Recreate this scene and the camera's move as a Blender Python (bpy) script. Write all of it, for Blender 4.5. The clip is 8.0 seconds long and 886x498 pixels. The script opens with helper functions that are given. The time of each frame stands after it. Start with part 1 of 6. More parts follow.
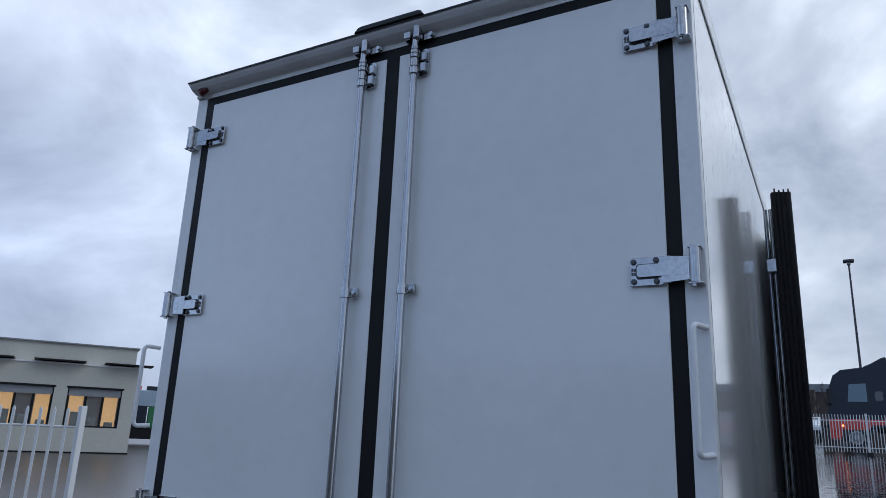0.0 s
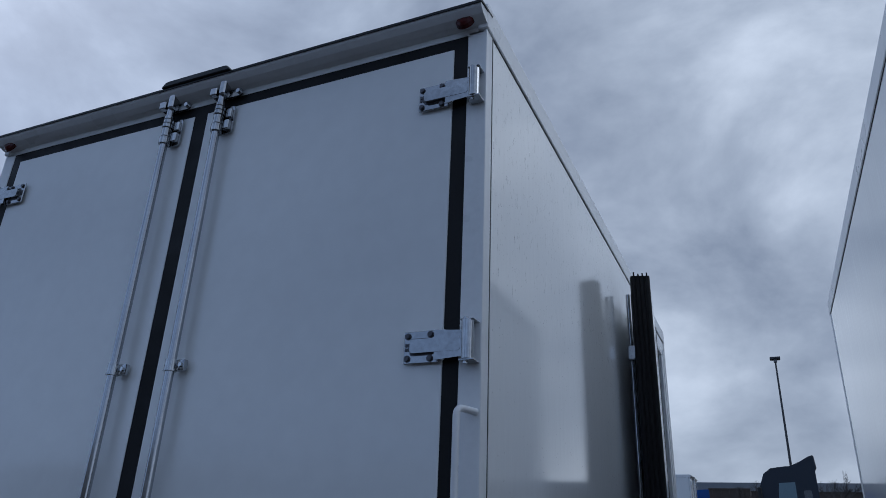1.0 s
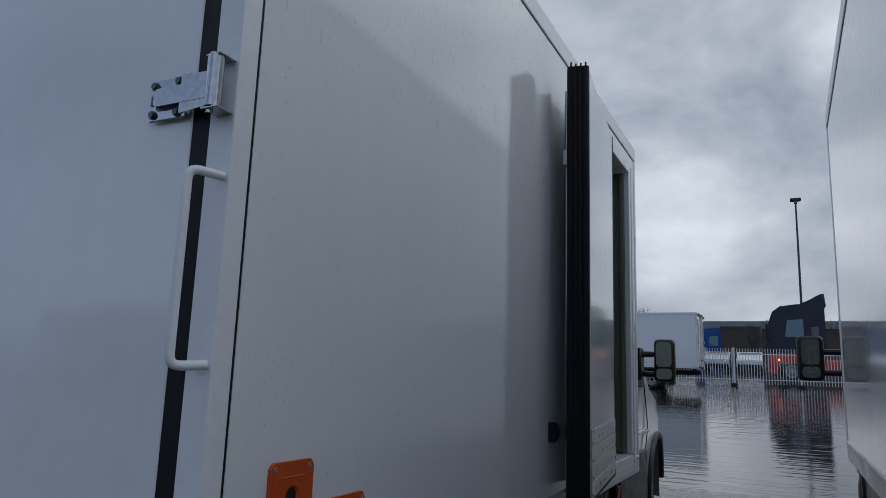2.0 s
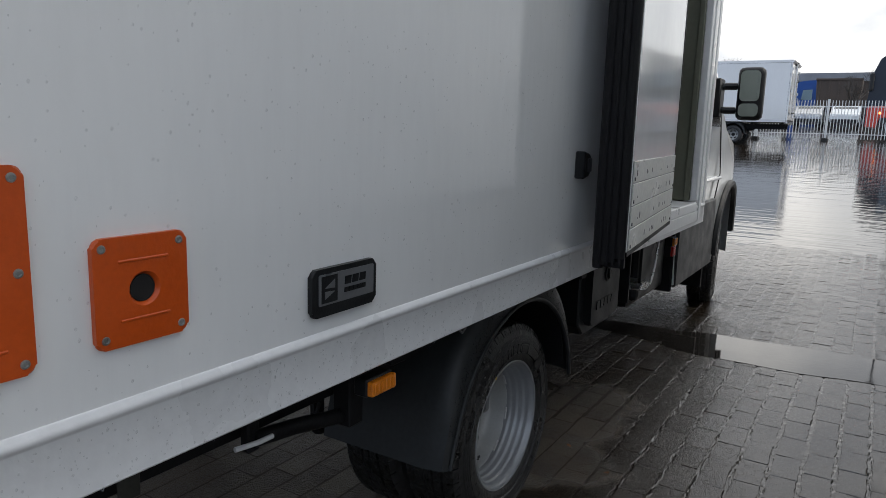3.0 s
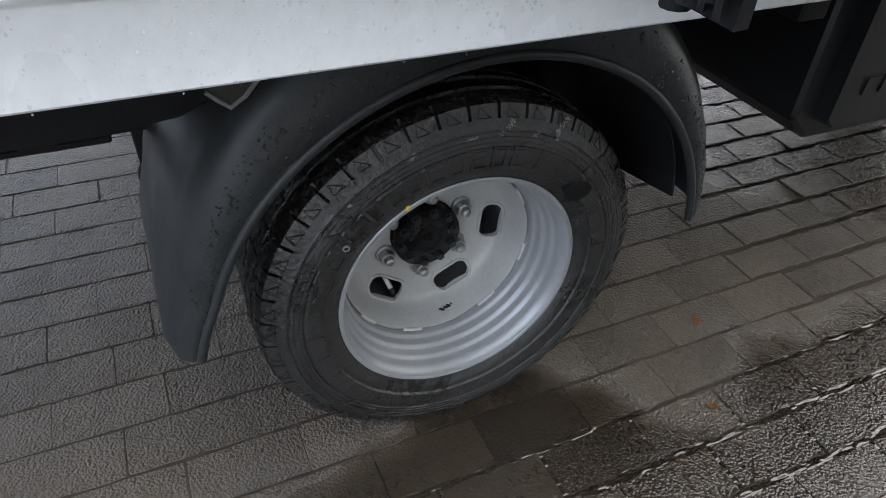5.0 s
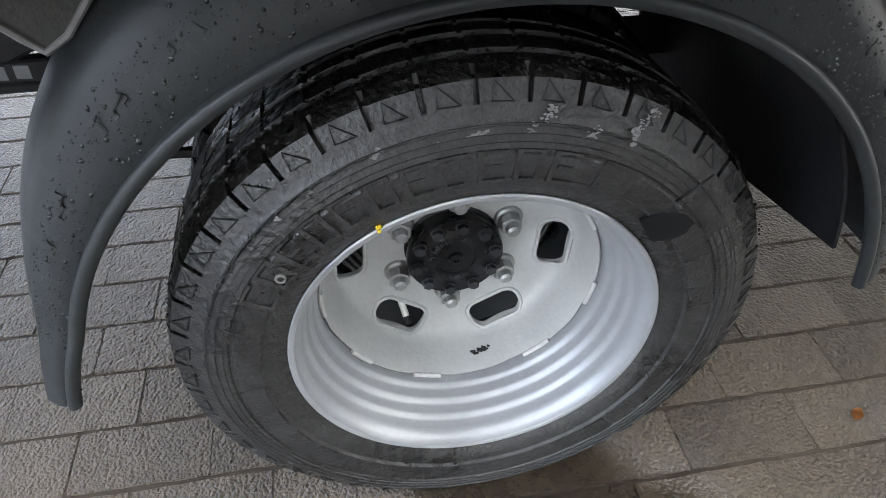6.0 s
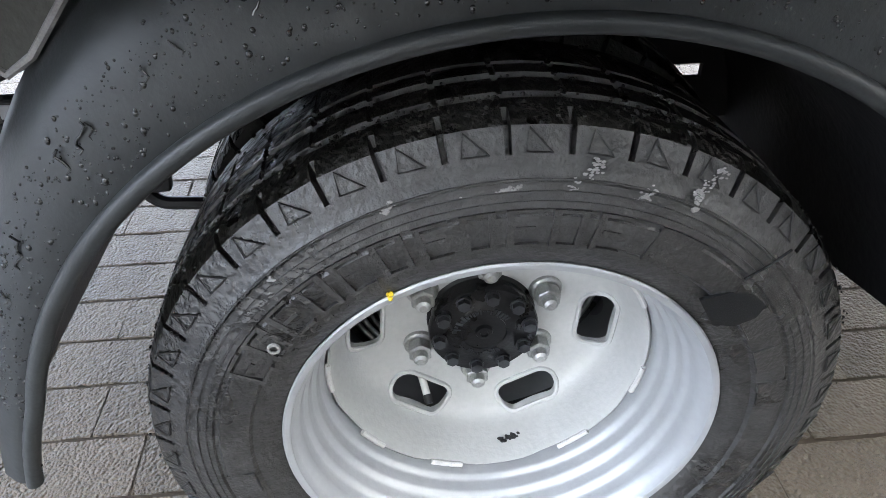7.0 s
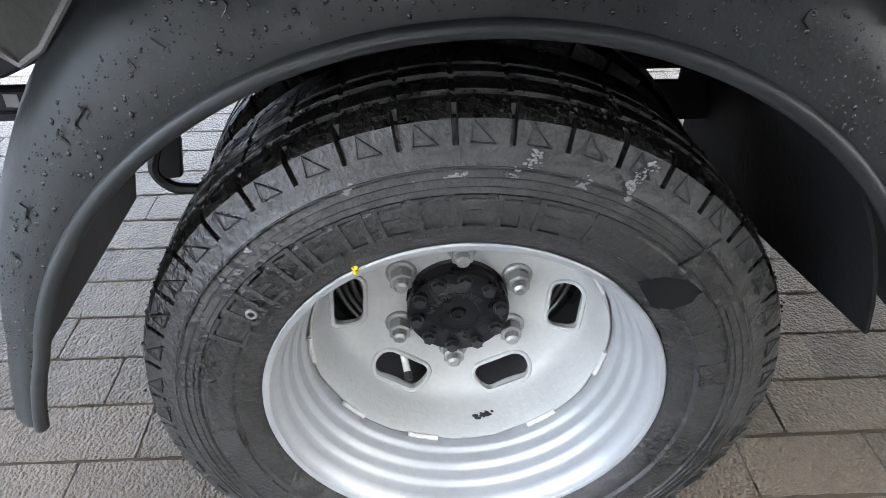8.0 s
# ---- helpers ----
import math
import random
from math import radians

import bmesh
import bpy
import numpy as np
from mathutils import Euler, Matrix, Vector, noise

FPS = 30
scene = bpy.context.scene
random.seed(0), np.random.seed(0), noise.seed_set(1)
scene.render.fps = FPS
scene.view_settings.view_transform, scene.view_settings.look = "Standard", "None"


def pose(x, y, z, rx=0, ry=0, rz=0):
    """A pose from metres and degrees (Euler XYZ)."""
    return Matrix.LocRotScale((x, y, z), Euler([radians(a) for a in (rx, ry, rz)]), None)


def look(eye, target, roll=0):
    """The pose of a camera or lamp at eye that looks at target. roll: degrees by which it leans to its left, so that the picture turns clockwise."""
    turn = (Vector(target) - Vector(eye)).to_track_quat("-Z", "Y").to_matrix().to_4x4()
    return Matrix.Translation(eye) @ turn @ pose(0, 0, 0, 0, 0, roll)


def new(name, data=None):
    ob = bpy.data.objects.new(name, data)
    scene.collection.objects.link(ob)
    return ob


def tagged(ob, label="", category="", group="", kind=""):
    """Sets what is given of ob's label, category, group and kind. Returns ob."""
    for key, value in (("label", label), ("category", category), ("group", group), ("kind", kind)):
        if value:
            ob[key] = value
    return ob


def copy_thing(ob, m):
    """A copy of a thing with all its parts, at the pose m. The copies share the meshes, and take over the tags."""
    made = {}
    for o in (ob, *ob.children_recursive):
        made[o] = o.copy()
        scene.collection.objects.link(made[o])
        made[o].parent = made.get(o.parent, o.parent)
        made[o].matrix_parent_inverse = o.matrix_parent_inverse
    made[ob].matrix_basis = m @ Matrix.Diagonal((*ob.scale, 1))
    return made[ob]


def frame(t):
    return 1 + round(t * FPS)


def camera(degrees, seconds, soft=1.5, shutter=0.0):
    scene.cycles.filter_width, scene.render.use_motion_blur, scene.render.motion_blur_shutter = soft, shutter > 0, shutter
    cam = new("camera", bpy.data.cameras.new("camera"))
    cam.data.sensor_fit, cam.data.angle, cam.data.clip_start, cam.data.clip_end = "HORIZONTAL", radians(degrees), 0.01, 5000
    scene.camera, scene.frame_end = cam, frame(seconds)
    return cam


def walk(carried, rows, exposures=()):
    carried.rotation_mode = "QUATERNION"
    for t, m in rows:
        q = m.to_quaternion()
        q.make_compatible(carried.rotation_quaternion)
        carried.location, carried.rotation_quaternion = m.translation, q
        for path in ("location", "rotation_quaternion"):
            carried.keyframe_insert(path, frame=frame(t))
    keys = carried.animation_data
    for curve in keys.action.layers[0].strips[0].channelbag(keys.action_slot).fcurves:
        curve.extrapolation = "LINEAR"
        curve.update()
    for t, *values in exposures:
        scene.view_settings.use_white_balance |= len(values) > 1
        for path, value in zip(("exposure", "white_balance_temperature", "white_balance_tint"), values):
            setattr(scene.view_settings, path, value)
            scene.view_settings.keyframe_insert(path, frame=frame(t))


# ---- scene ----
cam = camera(65.4, 8.0, soft=0.5)
PATH = [
    (0, (0.29, -2.101, 1.474), (-0.659, -0.418, 1.989), 2.4),
    (0.5, (0.453, -1.99, 1.477), (-0.415, -0.36, 2.247), 2.7),
    (1, (0.644, -1.645, 1.504), (-0.136, 0.028, 2.274), 2.4),
    (1.2, (0.707, -1.509, 1.511), (-0.071, 0.195, 2.212), 2.5),
    (2.3, (0.963, -0.712, 1.397), (0.034, 1.048, 1.59), 1.5),
    (2.5, (0.92, -0.536, 1.365), (-0.044, 1.215, 1.427), 1.1),
    (2.8, (0.842, -0.27, 1.337), (-0.166, 1.447, 1.145), 1.6),
    (3, (0.813, -0.089, 1.307), (-0.226, 1.585, 0.965), 1.7),
    (3.5, (0.806, 0.365, 1.292), (-0.337, 1.893, 0.692), 2.0),
    (4, (0.809, 0.748, 1.237), (-0.475, 2.026, 0.389), 2.0),
    (4.5, (0.736, 1.152, 1.212), (-0.58, 2.139, 0.074), 2.3),
    (4.7, (0.693, 1.297, 1.179), (-0.65, 2.162, -0.026), 2.7),
    (5.8, (0.444, 1.738, 1.005), (-1.018, 2.016, -0.331), 0.9),
    (6, (0.373, 1.769, 0.966), (-1.085, 1.998, -0.383), -0.7),
    (6.5, (0.285, 1.784, 0.915), (-1.274, 1.97, -0.325), -0.6),
    (7, (0.299, 1.798, 0.905), (-1.294, 1.92, -0.298), -1.0),
    (7.5, (0.318, 1.821, 0.908), (-1.28, 1.912, -0.293), -1.0),
    (8, (0.365, 1.857, 0.927), (-1.236, 1.894, -0.271), -1.1),
]
walk(cam, [(t, look(eye, target, roll)) for t, eye, target, roll in PATH],
     exposures=[(0.0, 0.34, 5650, 10), (0.5, -0.1, 5600, 10), (1.2, -0.3, 5300, 10), (2.3, 0.2, 6300, 10), (3.0, 1.1, 6800, 10), (3.5, 1.75, 6900, 10), (4.0, 2.2, 6900, 10), (4.7, 2.75, 6850, 10), (6.0, 4.05, 6950, 10), (6.6, 4.5, 6900, 10), (8.0, 4.6, 6900, 10)])

# ---------------------------------------------------------------- sky and sun
world = bpy.data.worlds.new("overcast_sky")
scene.world = world
world.use_nodes = True
wn, wl = world.node_tree.nodes, world.node_tree.links
wn.clear()
w_out, w_bg = wn.new("ShaderNodeOutputWorld"), wn.new("ShaderNodeBackground")
w_sky, w_mul, w_mix = wn.new("ShaderNodeTexSky"), wn.new("ShaderNodeMix"), wn.new("ShaderNodeMix")
w_co, w_map, w_n, w_r = wn.new("ShaderNodeTexCoord"), wn.new("ShaderNodeMapping"), wn.new("ShaderNodeTexNoise"), wn.new("ShaderNodeValToRGB")
w_sky.sky_type, w_sky.sun_disc = "NISHITA", False
w_sky.sun_elevation, w_sky.sun_rotation = radians(38), radians(-70)
w_sky.dust_density = 3.0
w_map.inputs["Scale"].default_value = (1.6, 1.6, 2.7)
w_map.inputs["Location"].default_value = (0.35, 0.1, 0.22)
w_n.inputs["Scale"].default_value, w_n.inputs["Detail"].default_value = 1.7, 7.0
w_n.inputs["Roughness"].default_value, w_n.inputs["Distortion"].default_value = 0.54, 0.25
w_r.color_ramp.elements[0].position, w_r.color_ramp.elements[0].color = 0.33, (0.30, 0.33, 0.39, 1)
w_r.color_ramp.elements[1].position, w_r.color_ramp.elements[1].color = 0.68, (0.88, 0.90, 0.93, 1)
mid = w_r.color_ramp.elements.new(0.5)
mid.color = (0.53, 0.56, 0.61, 1)
w_mul.data_type, w_mul.blend_type = "RGBA", "MULTIPLY"
w_mul.inputs["Factor"].default_value = 1.0
w_mul.inputs["B"].default_value = (0.1, 0.1, 0.1, 1)
w_mix.data_type = "RGBA"
w_mix.inputs["Factor"].default_value = 0.92
wl.new(w_sky.outputs["Color"], w_mul.inputs["A"])
wl.new(w_co.outputs["Generated"], w_map.inputs["Vector"])
wl.new(w_map.outputs["Vector"], w_n.inputs["Vector"])
wl.new(w_n.outputs["Fac"], w_r.inputs["Fac"])
wl.new(w_mul.outputs["Result"], w_mix.inputs["A"])
wl.new(w_r.outputs["Color"], w_mix.inputs["B"])
w_dot, w_rng, w_tint, w_all = wn.new("ShaderNodeVectorMath"), wn.new("ShaderNodeMapRange"), wn.new("ShaderNodeMix"), wn.new("ShaderNodeMix")
w_dot.operation = "DOT_PRODUCT"
w_dot.inputs[1].default_value = (0.45, 0.75, 0.48)
wl.new(w_co.outputs["Generated"], w_dot.inputs[0])
w_rng.inputs["From Min"].default_value, w_rng.inputs["From Max"].default_value = -0.6, 0.8
wl.new(w_dot.outputs["Value"], w_rng.inputs["Value"])
w_tint.data_type = w_all.data_type = "RGBA"
w_tint.inputs["A"].default_value, w_tint.inputs["B"].default_value = (0.60, 0.71, 0.90, 1), (1.10, 1.07, 1.02, 1)
wl.new(w_rng.outputs["Result"], w_tint.inputs["Factor"])
w_all.blend_type = "MULTIPLY"
w_all.inputs["Factor"].default_value = 1.0
wl.new(w_mix.outputs["Result"], w_all.inputs["A"])
wl.new(w_tint.outputs["Result"], w_all.inputs["B"])
wl.new(w_all.outputs["Result"], w_bg.inputs["Color"])
wl.new(w_bg.outputs["Background"], w_out.inputs["Surface"])
w_bg.inputs["Strength"].default_value = 0.95
sun = new("sun", bpy.data.lights.new("sun", "SUN"))
sun.data.energy, sun.data.angle, sun.data.color = 0.55, radians(35), (1.0, 0.97, 0.93)
sun.matrix_world = look((0, 0, 20), (-7.5, -3.0, 12))


# ---------------------------------------------------------------- materials
def material(name, color, rough=0.5, metal=0.0, var=0.12, scale=6.0, stretch=(1, 1, 1), bump=0.0, bump_scale=90.0, coat=0.0, rough_var=0.1, fine=0.0, island=0.0, emit=0.0, spec=0.5):
    """Base colour and gloss that vary at two scales, with a fine relief."""
    m = bpy.data.materials.new(name)
    m.use_nodes = True
    n, l = m.node_tree.nodes, m.node_tree.links
    b = n["Principled BSDF"]
    co, mp = n.new("ShaderNodeTexCoord"), n.new("ShaderNodeMapping")
    mp.inputs["Scale"].default_value = stretch
    l.new(co.outputs["Object"], mp.inputs["Vector"])
    big, small = n.new("ShaderNodeTexNoise"), n.new("ShaderNodeTexNoise")
    big.inputs["Scale"].default_value, big.inputs["Detail"].default_value = scale, 5.0
    small.inputs["Scale"].default_value, small.inputs["Detail"].default_value = scale * 11.0, 3.0
    l.new(mp.outputs["Vector"], big.inputs["Vector"])
    l.new(mp.outputs["Vector"], small.inputs["Vector"])
    mixn = n.new("ShaderNodeMath")
    mixn.operation = "MULTIPLY_ADD"
    mixn.inputs[1].default_value = 0.45
    l.new(small.outputs["Fac"], mixn.inputs[0])
    half = n.new("ShaderNodeMath")
    half.operation = "MULTIPLY"
    half.inputs[1].default_value = 0.55
    l.new(big.outputs["Fac"], half.inputs[0])
    l.new(half.outputs[0], mixn.inputs[2])
    fac = mixn.outputs[0]
    if island:
        info = n.new("ShaderNodeObjectInfo")
        geo = n.new("ShaderNodeNewGeometry")
        add = n.new("ShaderNodeMath")
        add.operation = "ADD"
        l.new(info.outputs["Random"], add.inputs[0])
        l.new(geo.outputs["Random Per Island"], add.inputs[1])
        fr = n.new("ShaderNodeMath")
        fr.operation = "FRACT"
        l.new(add.outputs[0], fr.inputs[0])
        ad2 = n.new("ShaderNodeMath")
        ad2.operation = "MULTIPLY_ADD"
        ad2.inputs[1].default_value = island
        l.new(fr.outputs[0], ad2.inputs[0])
        l.new(fac, ad2.inputs[2])
        fac = ad2.outputs[0]
    ramp = n.new("ShaderNodeValToRGB")
    c = Vector(color)
    ramp.color_ramp.elements[0].position, ramp.color_ramp.elements[0].color = 0.3, (*(c * (1 - var)), 1)
    ramp.color_ramp.elements[1].position, ramp.color_ramp.elements[1].color = 0.72, (*[min(1, v * (1 + var)) for v in c], 1)
    l.new(fac, ramp.inputs["Fac"])
    l.new(ramp.outputs["Color"], b.inputs["Base Color"])
    rr = n.new("ShaderNodeMapRange")
    rr.inputs["From Min"].default_value, rr.inputs["From Max"].default_value = 0.3, 0.7
    rr.inputs["To Min"].default_value, rr.inputs["To Max"].default_value = max(0.02, rough - rough_var), min(1.0, rough + rough_var)
    l.new(big.outputs["Fac"], rr.inputs["Value"])
    l.new(rr.outputs["Result"], b.inputs["Roughness"])
    b.inputs["Metallic"].default_value = metal
    b.inputs["Specular IOR Level"].default_value = spec
    b.inputs["Coat Weight"].default_value, b.inputs["Coat Roughness"].default_value = coat, 0.06
    if bump:
        tex, bp = n.new("ShaderNodeTexNoise"), n.new("ShaderNodeBump")
        tex.inputs["Scale"].default_value, tex.inputs["Detail"].default_value = bump_scale, 4.0
        l.new(mp.outputs["Vector"], tex.inputs["Vector"])
        bp.inputs["Strength"].default_value, bp.inputs["Distance"].default_value = bump, 0.01
        l.new(tex.outputs["Fac"], bp.inputs["Height"])
        l.new(bp.outputs["Normal"], b.inputs["Normal"])
    if emit:
        b.inputs["Emission Color"].default_value, b.inputs["Emission Strength"].default_value = (*color, 1), emit
    return m


def glass(name, color, rough=0.02, alpha=0.35):
    m = bpy.data.materials.new(name)
    m.use_nodes = True
    b = m.node_tree.nodes["Principled BSDF"]
    b.inputs["Base Color"].default_value = (*color, 1)
    b.inputs["Roughness"].default_value = rough
    b.inputs["Alpha"].default_value = alpha
    b.inputs["Coat Weight"].default_value = 1.0
    return m


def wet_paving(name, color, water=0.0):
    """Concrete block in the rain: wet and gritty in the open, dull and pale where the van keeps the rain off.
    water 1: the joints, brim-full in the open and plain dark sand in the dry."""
    m = material(name, color, 0.4, var=0.45, scale=5.0, bump=0.0, rough_var=0.1, island=0.25)
    n, l = m.node_tree.nodes, m.node_tree.links
    b = n["Principled BSDF"]
    geo, sep = n.new("ShaderNodeNewGeometry"), n.new("ShaderNodeSeparateXYZ")
    l.new(geo.outputs["Position"], sep.inputs["Vector"])

    def noise_tex(scale, detail, rough=0.5):
        q = n.new("ShaderNodeTexNoise")
        q.inputs["Scale"].default_value, q.inputs["Detail"].default_value, q.inputs["Roughness"].default_value = scale, detail, rough
        l.new(geo.outputs["Position"], q.inputs["Vector"])
        return q.outputs["Fac"]

    def step(source, lo, hi, to_lo, to_hi):
        r = n.new("ShaderNodeMapRange")
        r.interpolation_type = "SMOOTHSTEP"
        for key, v in (("From Min", lo), ("From Max", hi), ("To Min", to_lo), ("To Max", to_hi)):
            r.inputs[key].default_value = v
        l.new(source, r.inputs["Value"])
        return r.outputs["Result"]

    def both(a, b2, how):
        q = n.new("ShaderNodeMath")
        q.operation = how
        l.new(a, q.inputs[0])
        if isinstance(b2, float):
            q.inputs[1].default_value = b2
        else:
            l.new(b2, q.inputs[1])
        return q.outputs[0]

    def blend(fac, lo, hi):
        q = n.new("ShaderNodeMix")
        l.new(fac, q.inputs["Factor"])
        for key, v in (("A", lo), ("B", hi)):
            if isinstance(v, float):
                q.inputs[key].default_value = v
            else:
                l.new(v, q.inputs[key])
        return q.outputs["Result"]
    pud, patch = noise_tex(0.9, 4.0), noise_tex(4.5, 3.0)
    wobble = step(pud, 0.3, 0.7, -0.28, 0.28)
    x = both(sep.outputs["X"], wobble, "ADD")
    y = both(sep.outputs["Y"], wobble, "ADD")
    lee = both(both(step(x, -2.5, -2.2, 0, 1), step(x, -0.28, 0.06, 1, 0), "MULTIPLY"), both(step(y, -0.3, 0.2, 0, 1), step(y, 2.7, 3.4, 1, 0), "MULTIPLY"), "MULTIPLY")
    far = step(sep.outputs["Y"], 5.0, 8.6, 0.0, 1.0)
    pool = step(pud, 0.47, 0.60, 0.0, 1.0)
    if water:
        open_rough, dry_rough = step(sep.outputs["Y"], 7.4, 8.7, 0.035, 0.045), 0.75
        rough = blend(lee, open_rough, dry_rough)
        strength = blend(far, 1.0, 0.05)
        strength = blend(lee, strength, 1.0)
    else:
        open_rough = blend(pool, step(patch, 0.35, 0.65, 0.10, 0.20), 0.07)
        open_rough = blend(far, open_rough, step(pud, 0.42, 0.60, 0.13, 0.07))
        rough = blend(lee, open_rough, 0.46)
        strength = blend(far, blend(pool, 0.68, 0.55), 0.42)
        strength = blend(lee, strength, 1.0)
    rough = both(rough, step(sep.outputs["X"], -13.0, -4.5, 0.30, 0.0), "MAXIMUM")
    l.new(rough, b.inputs["Roughness"])
    # water darkens the concrete; the dry part is paler, lifted further for reflected sky
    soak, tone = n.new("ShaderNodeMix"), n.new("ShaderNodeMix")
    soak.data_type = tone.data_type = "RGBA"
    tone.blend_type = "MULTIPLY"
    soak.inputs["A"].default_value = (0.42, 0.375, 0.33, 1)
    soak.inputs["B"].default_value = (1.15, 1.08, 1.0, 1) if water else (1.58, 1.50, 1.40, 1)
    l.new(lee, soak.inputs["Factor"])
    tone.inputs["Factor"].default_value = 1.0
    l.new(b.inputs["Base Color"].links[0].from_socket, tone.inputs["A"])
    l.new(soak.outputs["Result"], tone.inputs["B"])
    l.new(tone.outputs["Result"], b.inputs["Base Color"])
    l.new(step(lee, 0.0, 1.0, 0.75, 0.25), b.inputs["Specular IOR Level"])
    # grit: rounded grains over a broader unevenness
    grains = n.new("ShaderNodeTexVoronoi")
    grains.inputs["Scale"].default_value = 175.0
    l.new(geo.outputs["Position"], grains.inputs["Vector"])
    height = both(both(both(grains.outputs["Distance"], -0.8, "MULTIPLY"), noise_tex(140.0, 4.0, 0.6), "ADD"), both(noise_tex(28.0, 3.0), 0.6, "MULTIPLY"), "ADD")
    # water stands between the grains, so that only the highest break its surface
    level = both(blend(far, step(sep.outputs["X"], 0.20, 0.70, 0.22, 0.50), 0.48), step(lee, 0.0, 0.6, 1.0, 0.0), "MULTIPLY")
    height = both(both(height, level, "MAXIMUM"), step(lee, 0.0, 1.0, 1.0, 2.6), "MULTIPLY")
    if water:
        # the water in the joints bulges and dips along its run
        run, wave = n.new("ShaderNodeMapping"), n.new("ShaderNodeTexNoise")
        run.inputs["Scale"].default_value = (1.0, 0.33, 1.0)
        wave.inputs["Scale"].default_value, wave.inputs["Detail"].default_value = 66.0, 1.5
        l.new(geo.outputs["Position"], run.inputs["Vector"])
        l.new(run.outputs["Vector"], wave.inputs["Vector"])
        height = both(wave.outputs["Fac"], step(lee, 0.0, 1.0, 1.0, 0.3), "MULTIPLY")
    bp = n.new("ShaderNodeBump")
    bp.inputs["Distance"].default_value = 0.009 if water else 0.0025
    l.new(strength, bp.inputs["Strength"])
    l.new(height, bp.inputs["Height"])
    sweep, broad, swell = n.new("ShaderNodeMapping"), n.new("ShaderNodeTexNoise"), n.new("ShaderNodeBump")
    sweep.inputs["Scale"].default_value = (0.9, 5.5, 1.0)
    broad.inputs["Scale"].default_value, broad.inputs["Detail"].default_value = 1.0, 2.5
    l.new(geo.outputs["Position"], sweep.inputs["Vector"])
    l.new(sweep.outputs["Vector"], broad.inputs["Vector"])
    swell.inputs["Distance"].default_value = 0.006
    l.new(step(sep.outputs["Y"], 5.0, 9.0, 0.0, 1.0), swell.inputs["Strength"])
    l.new(broad.outputs["Fac"], swell.inputs["Height"])
    l.new(swell.outputs["Normal"], bp.inputs["Normal"])
    l.new(bp.outputs["Normal"], b.inputs["Normal"])
    return m


def rain_streaked(name, color):
    """Glossy panel with rain running down it: narrow upright streaks that dull and bend the reflection."""
    m = material(name, color, 0.04, var=0.03, scale=2.2, stretch=(1.6, 1.6, 0.35), rough_var=0.03, coat=0.4)
    n, l = m.node_tree.nodes, m.node_tree.links
    b = n["Principled BSDF"]
    co, mp, tex, bp = n.new("ShaderNodeTexCoord"), n.new("ShaderNodeMapping"), n.new("ShaderNodeTexNoise"), n.new("ShaderNodeBump")
    mp.inputs["Scale"].default_value = (1.0, 1.0, 0.055)
    tex.inputs["Scale"].default_value, tex.inputs["Detail"].default_value = 42.0, 4.0
    l.new(co.outputs["Object"], mp.inputs["Vector"])
    l.new(mp.outputs["Vector"], tex.inputs["Vector"])
    bp.inputs["Strength"].default_value, bp.inputs["Distance"].default_value = 0.10, 0.004
    l.new(tex.outputs["Fac"], bp.inputs["Height"])
    l.new(bp.outputs["Normal"], b.inputs["Normal"])
    sep, high, dull, add = n.new("ShaderNodeSeparateXYZ"), n.new("ShaderNodeMapRange"), n.new("ShaderNodeMapRange"), n.new("ShaderNodeMath")
    l.new(co.outputs["Object"], sep.inputs["Vector"])
    high.inputs["From Min"].default_value, high.inputs["From Max"].default_value = 1.9, 2.6
    high.inputs["To Min"].default_value, high.inputs["To Max"].default_value = 0.035, 0.13
    l.new(sep.outputs["Z"], high.inputs["Value"])
    dull.inputs["From Min"].default_value, dull.inputs["From Max"].default_value = 0.45, 0.75
    dull.inputs["To Min"].default_value = 0.0
    l.new(high.outputs["Result"], dull.inputs["To Max"])
    l.new(tex.outputs["Fac"], dull.inputs["Value"])
    add.operation = "ADD"
    l.new(b.inputs["Roughness"].links[0].from_socket, add.inputs[0])
    l.new(dull.outputs["Result"], add.inputs[1])
    l.new(add.outputs[0], b.inputs["Roughness"])
    return m


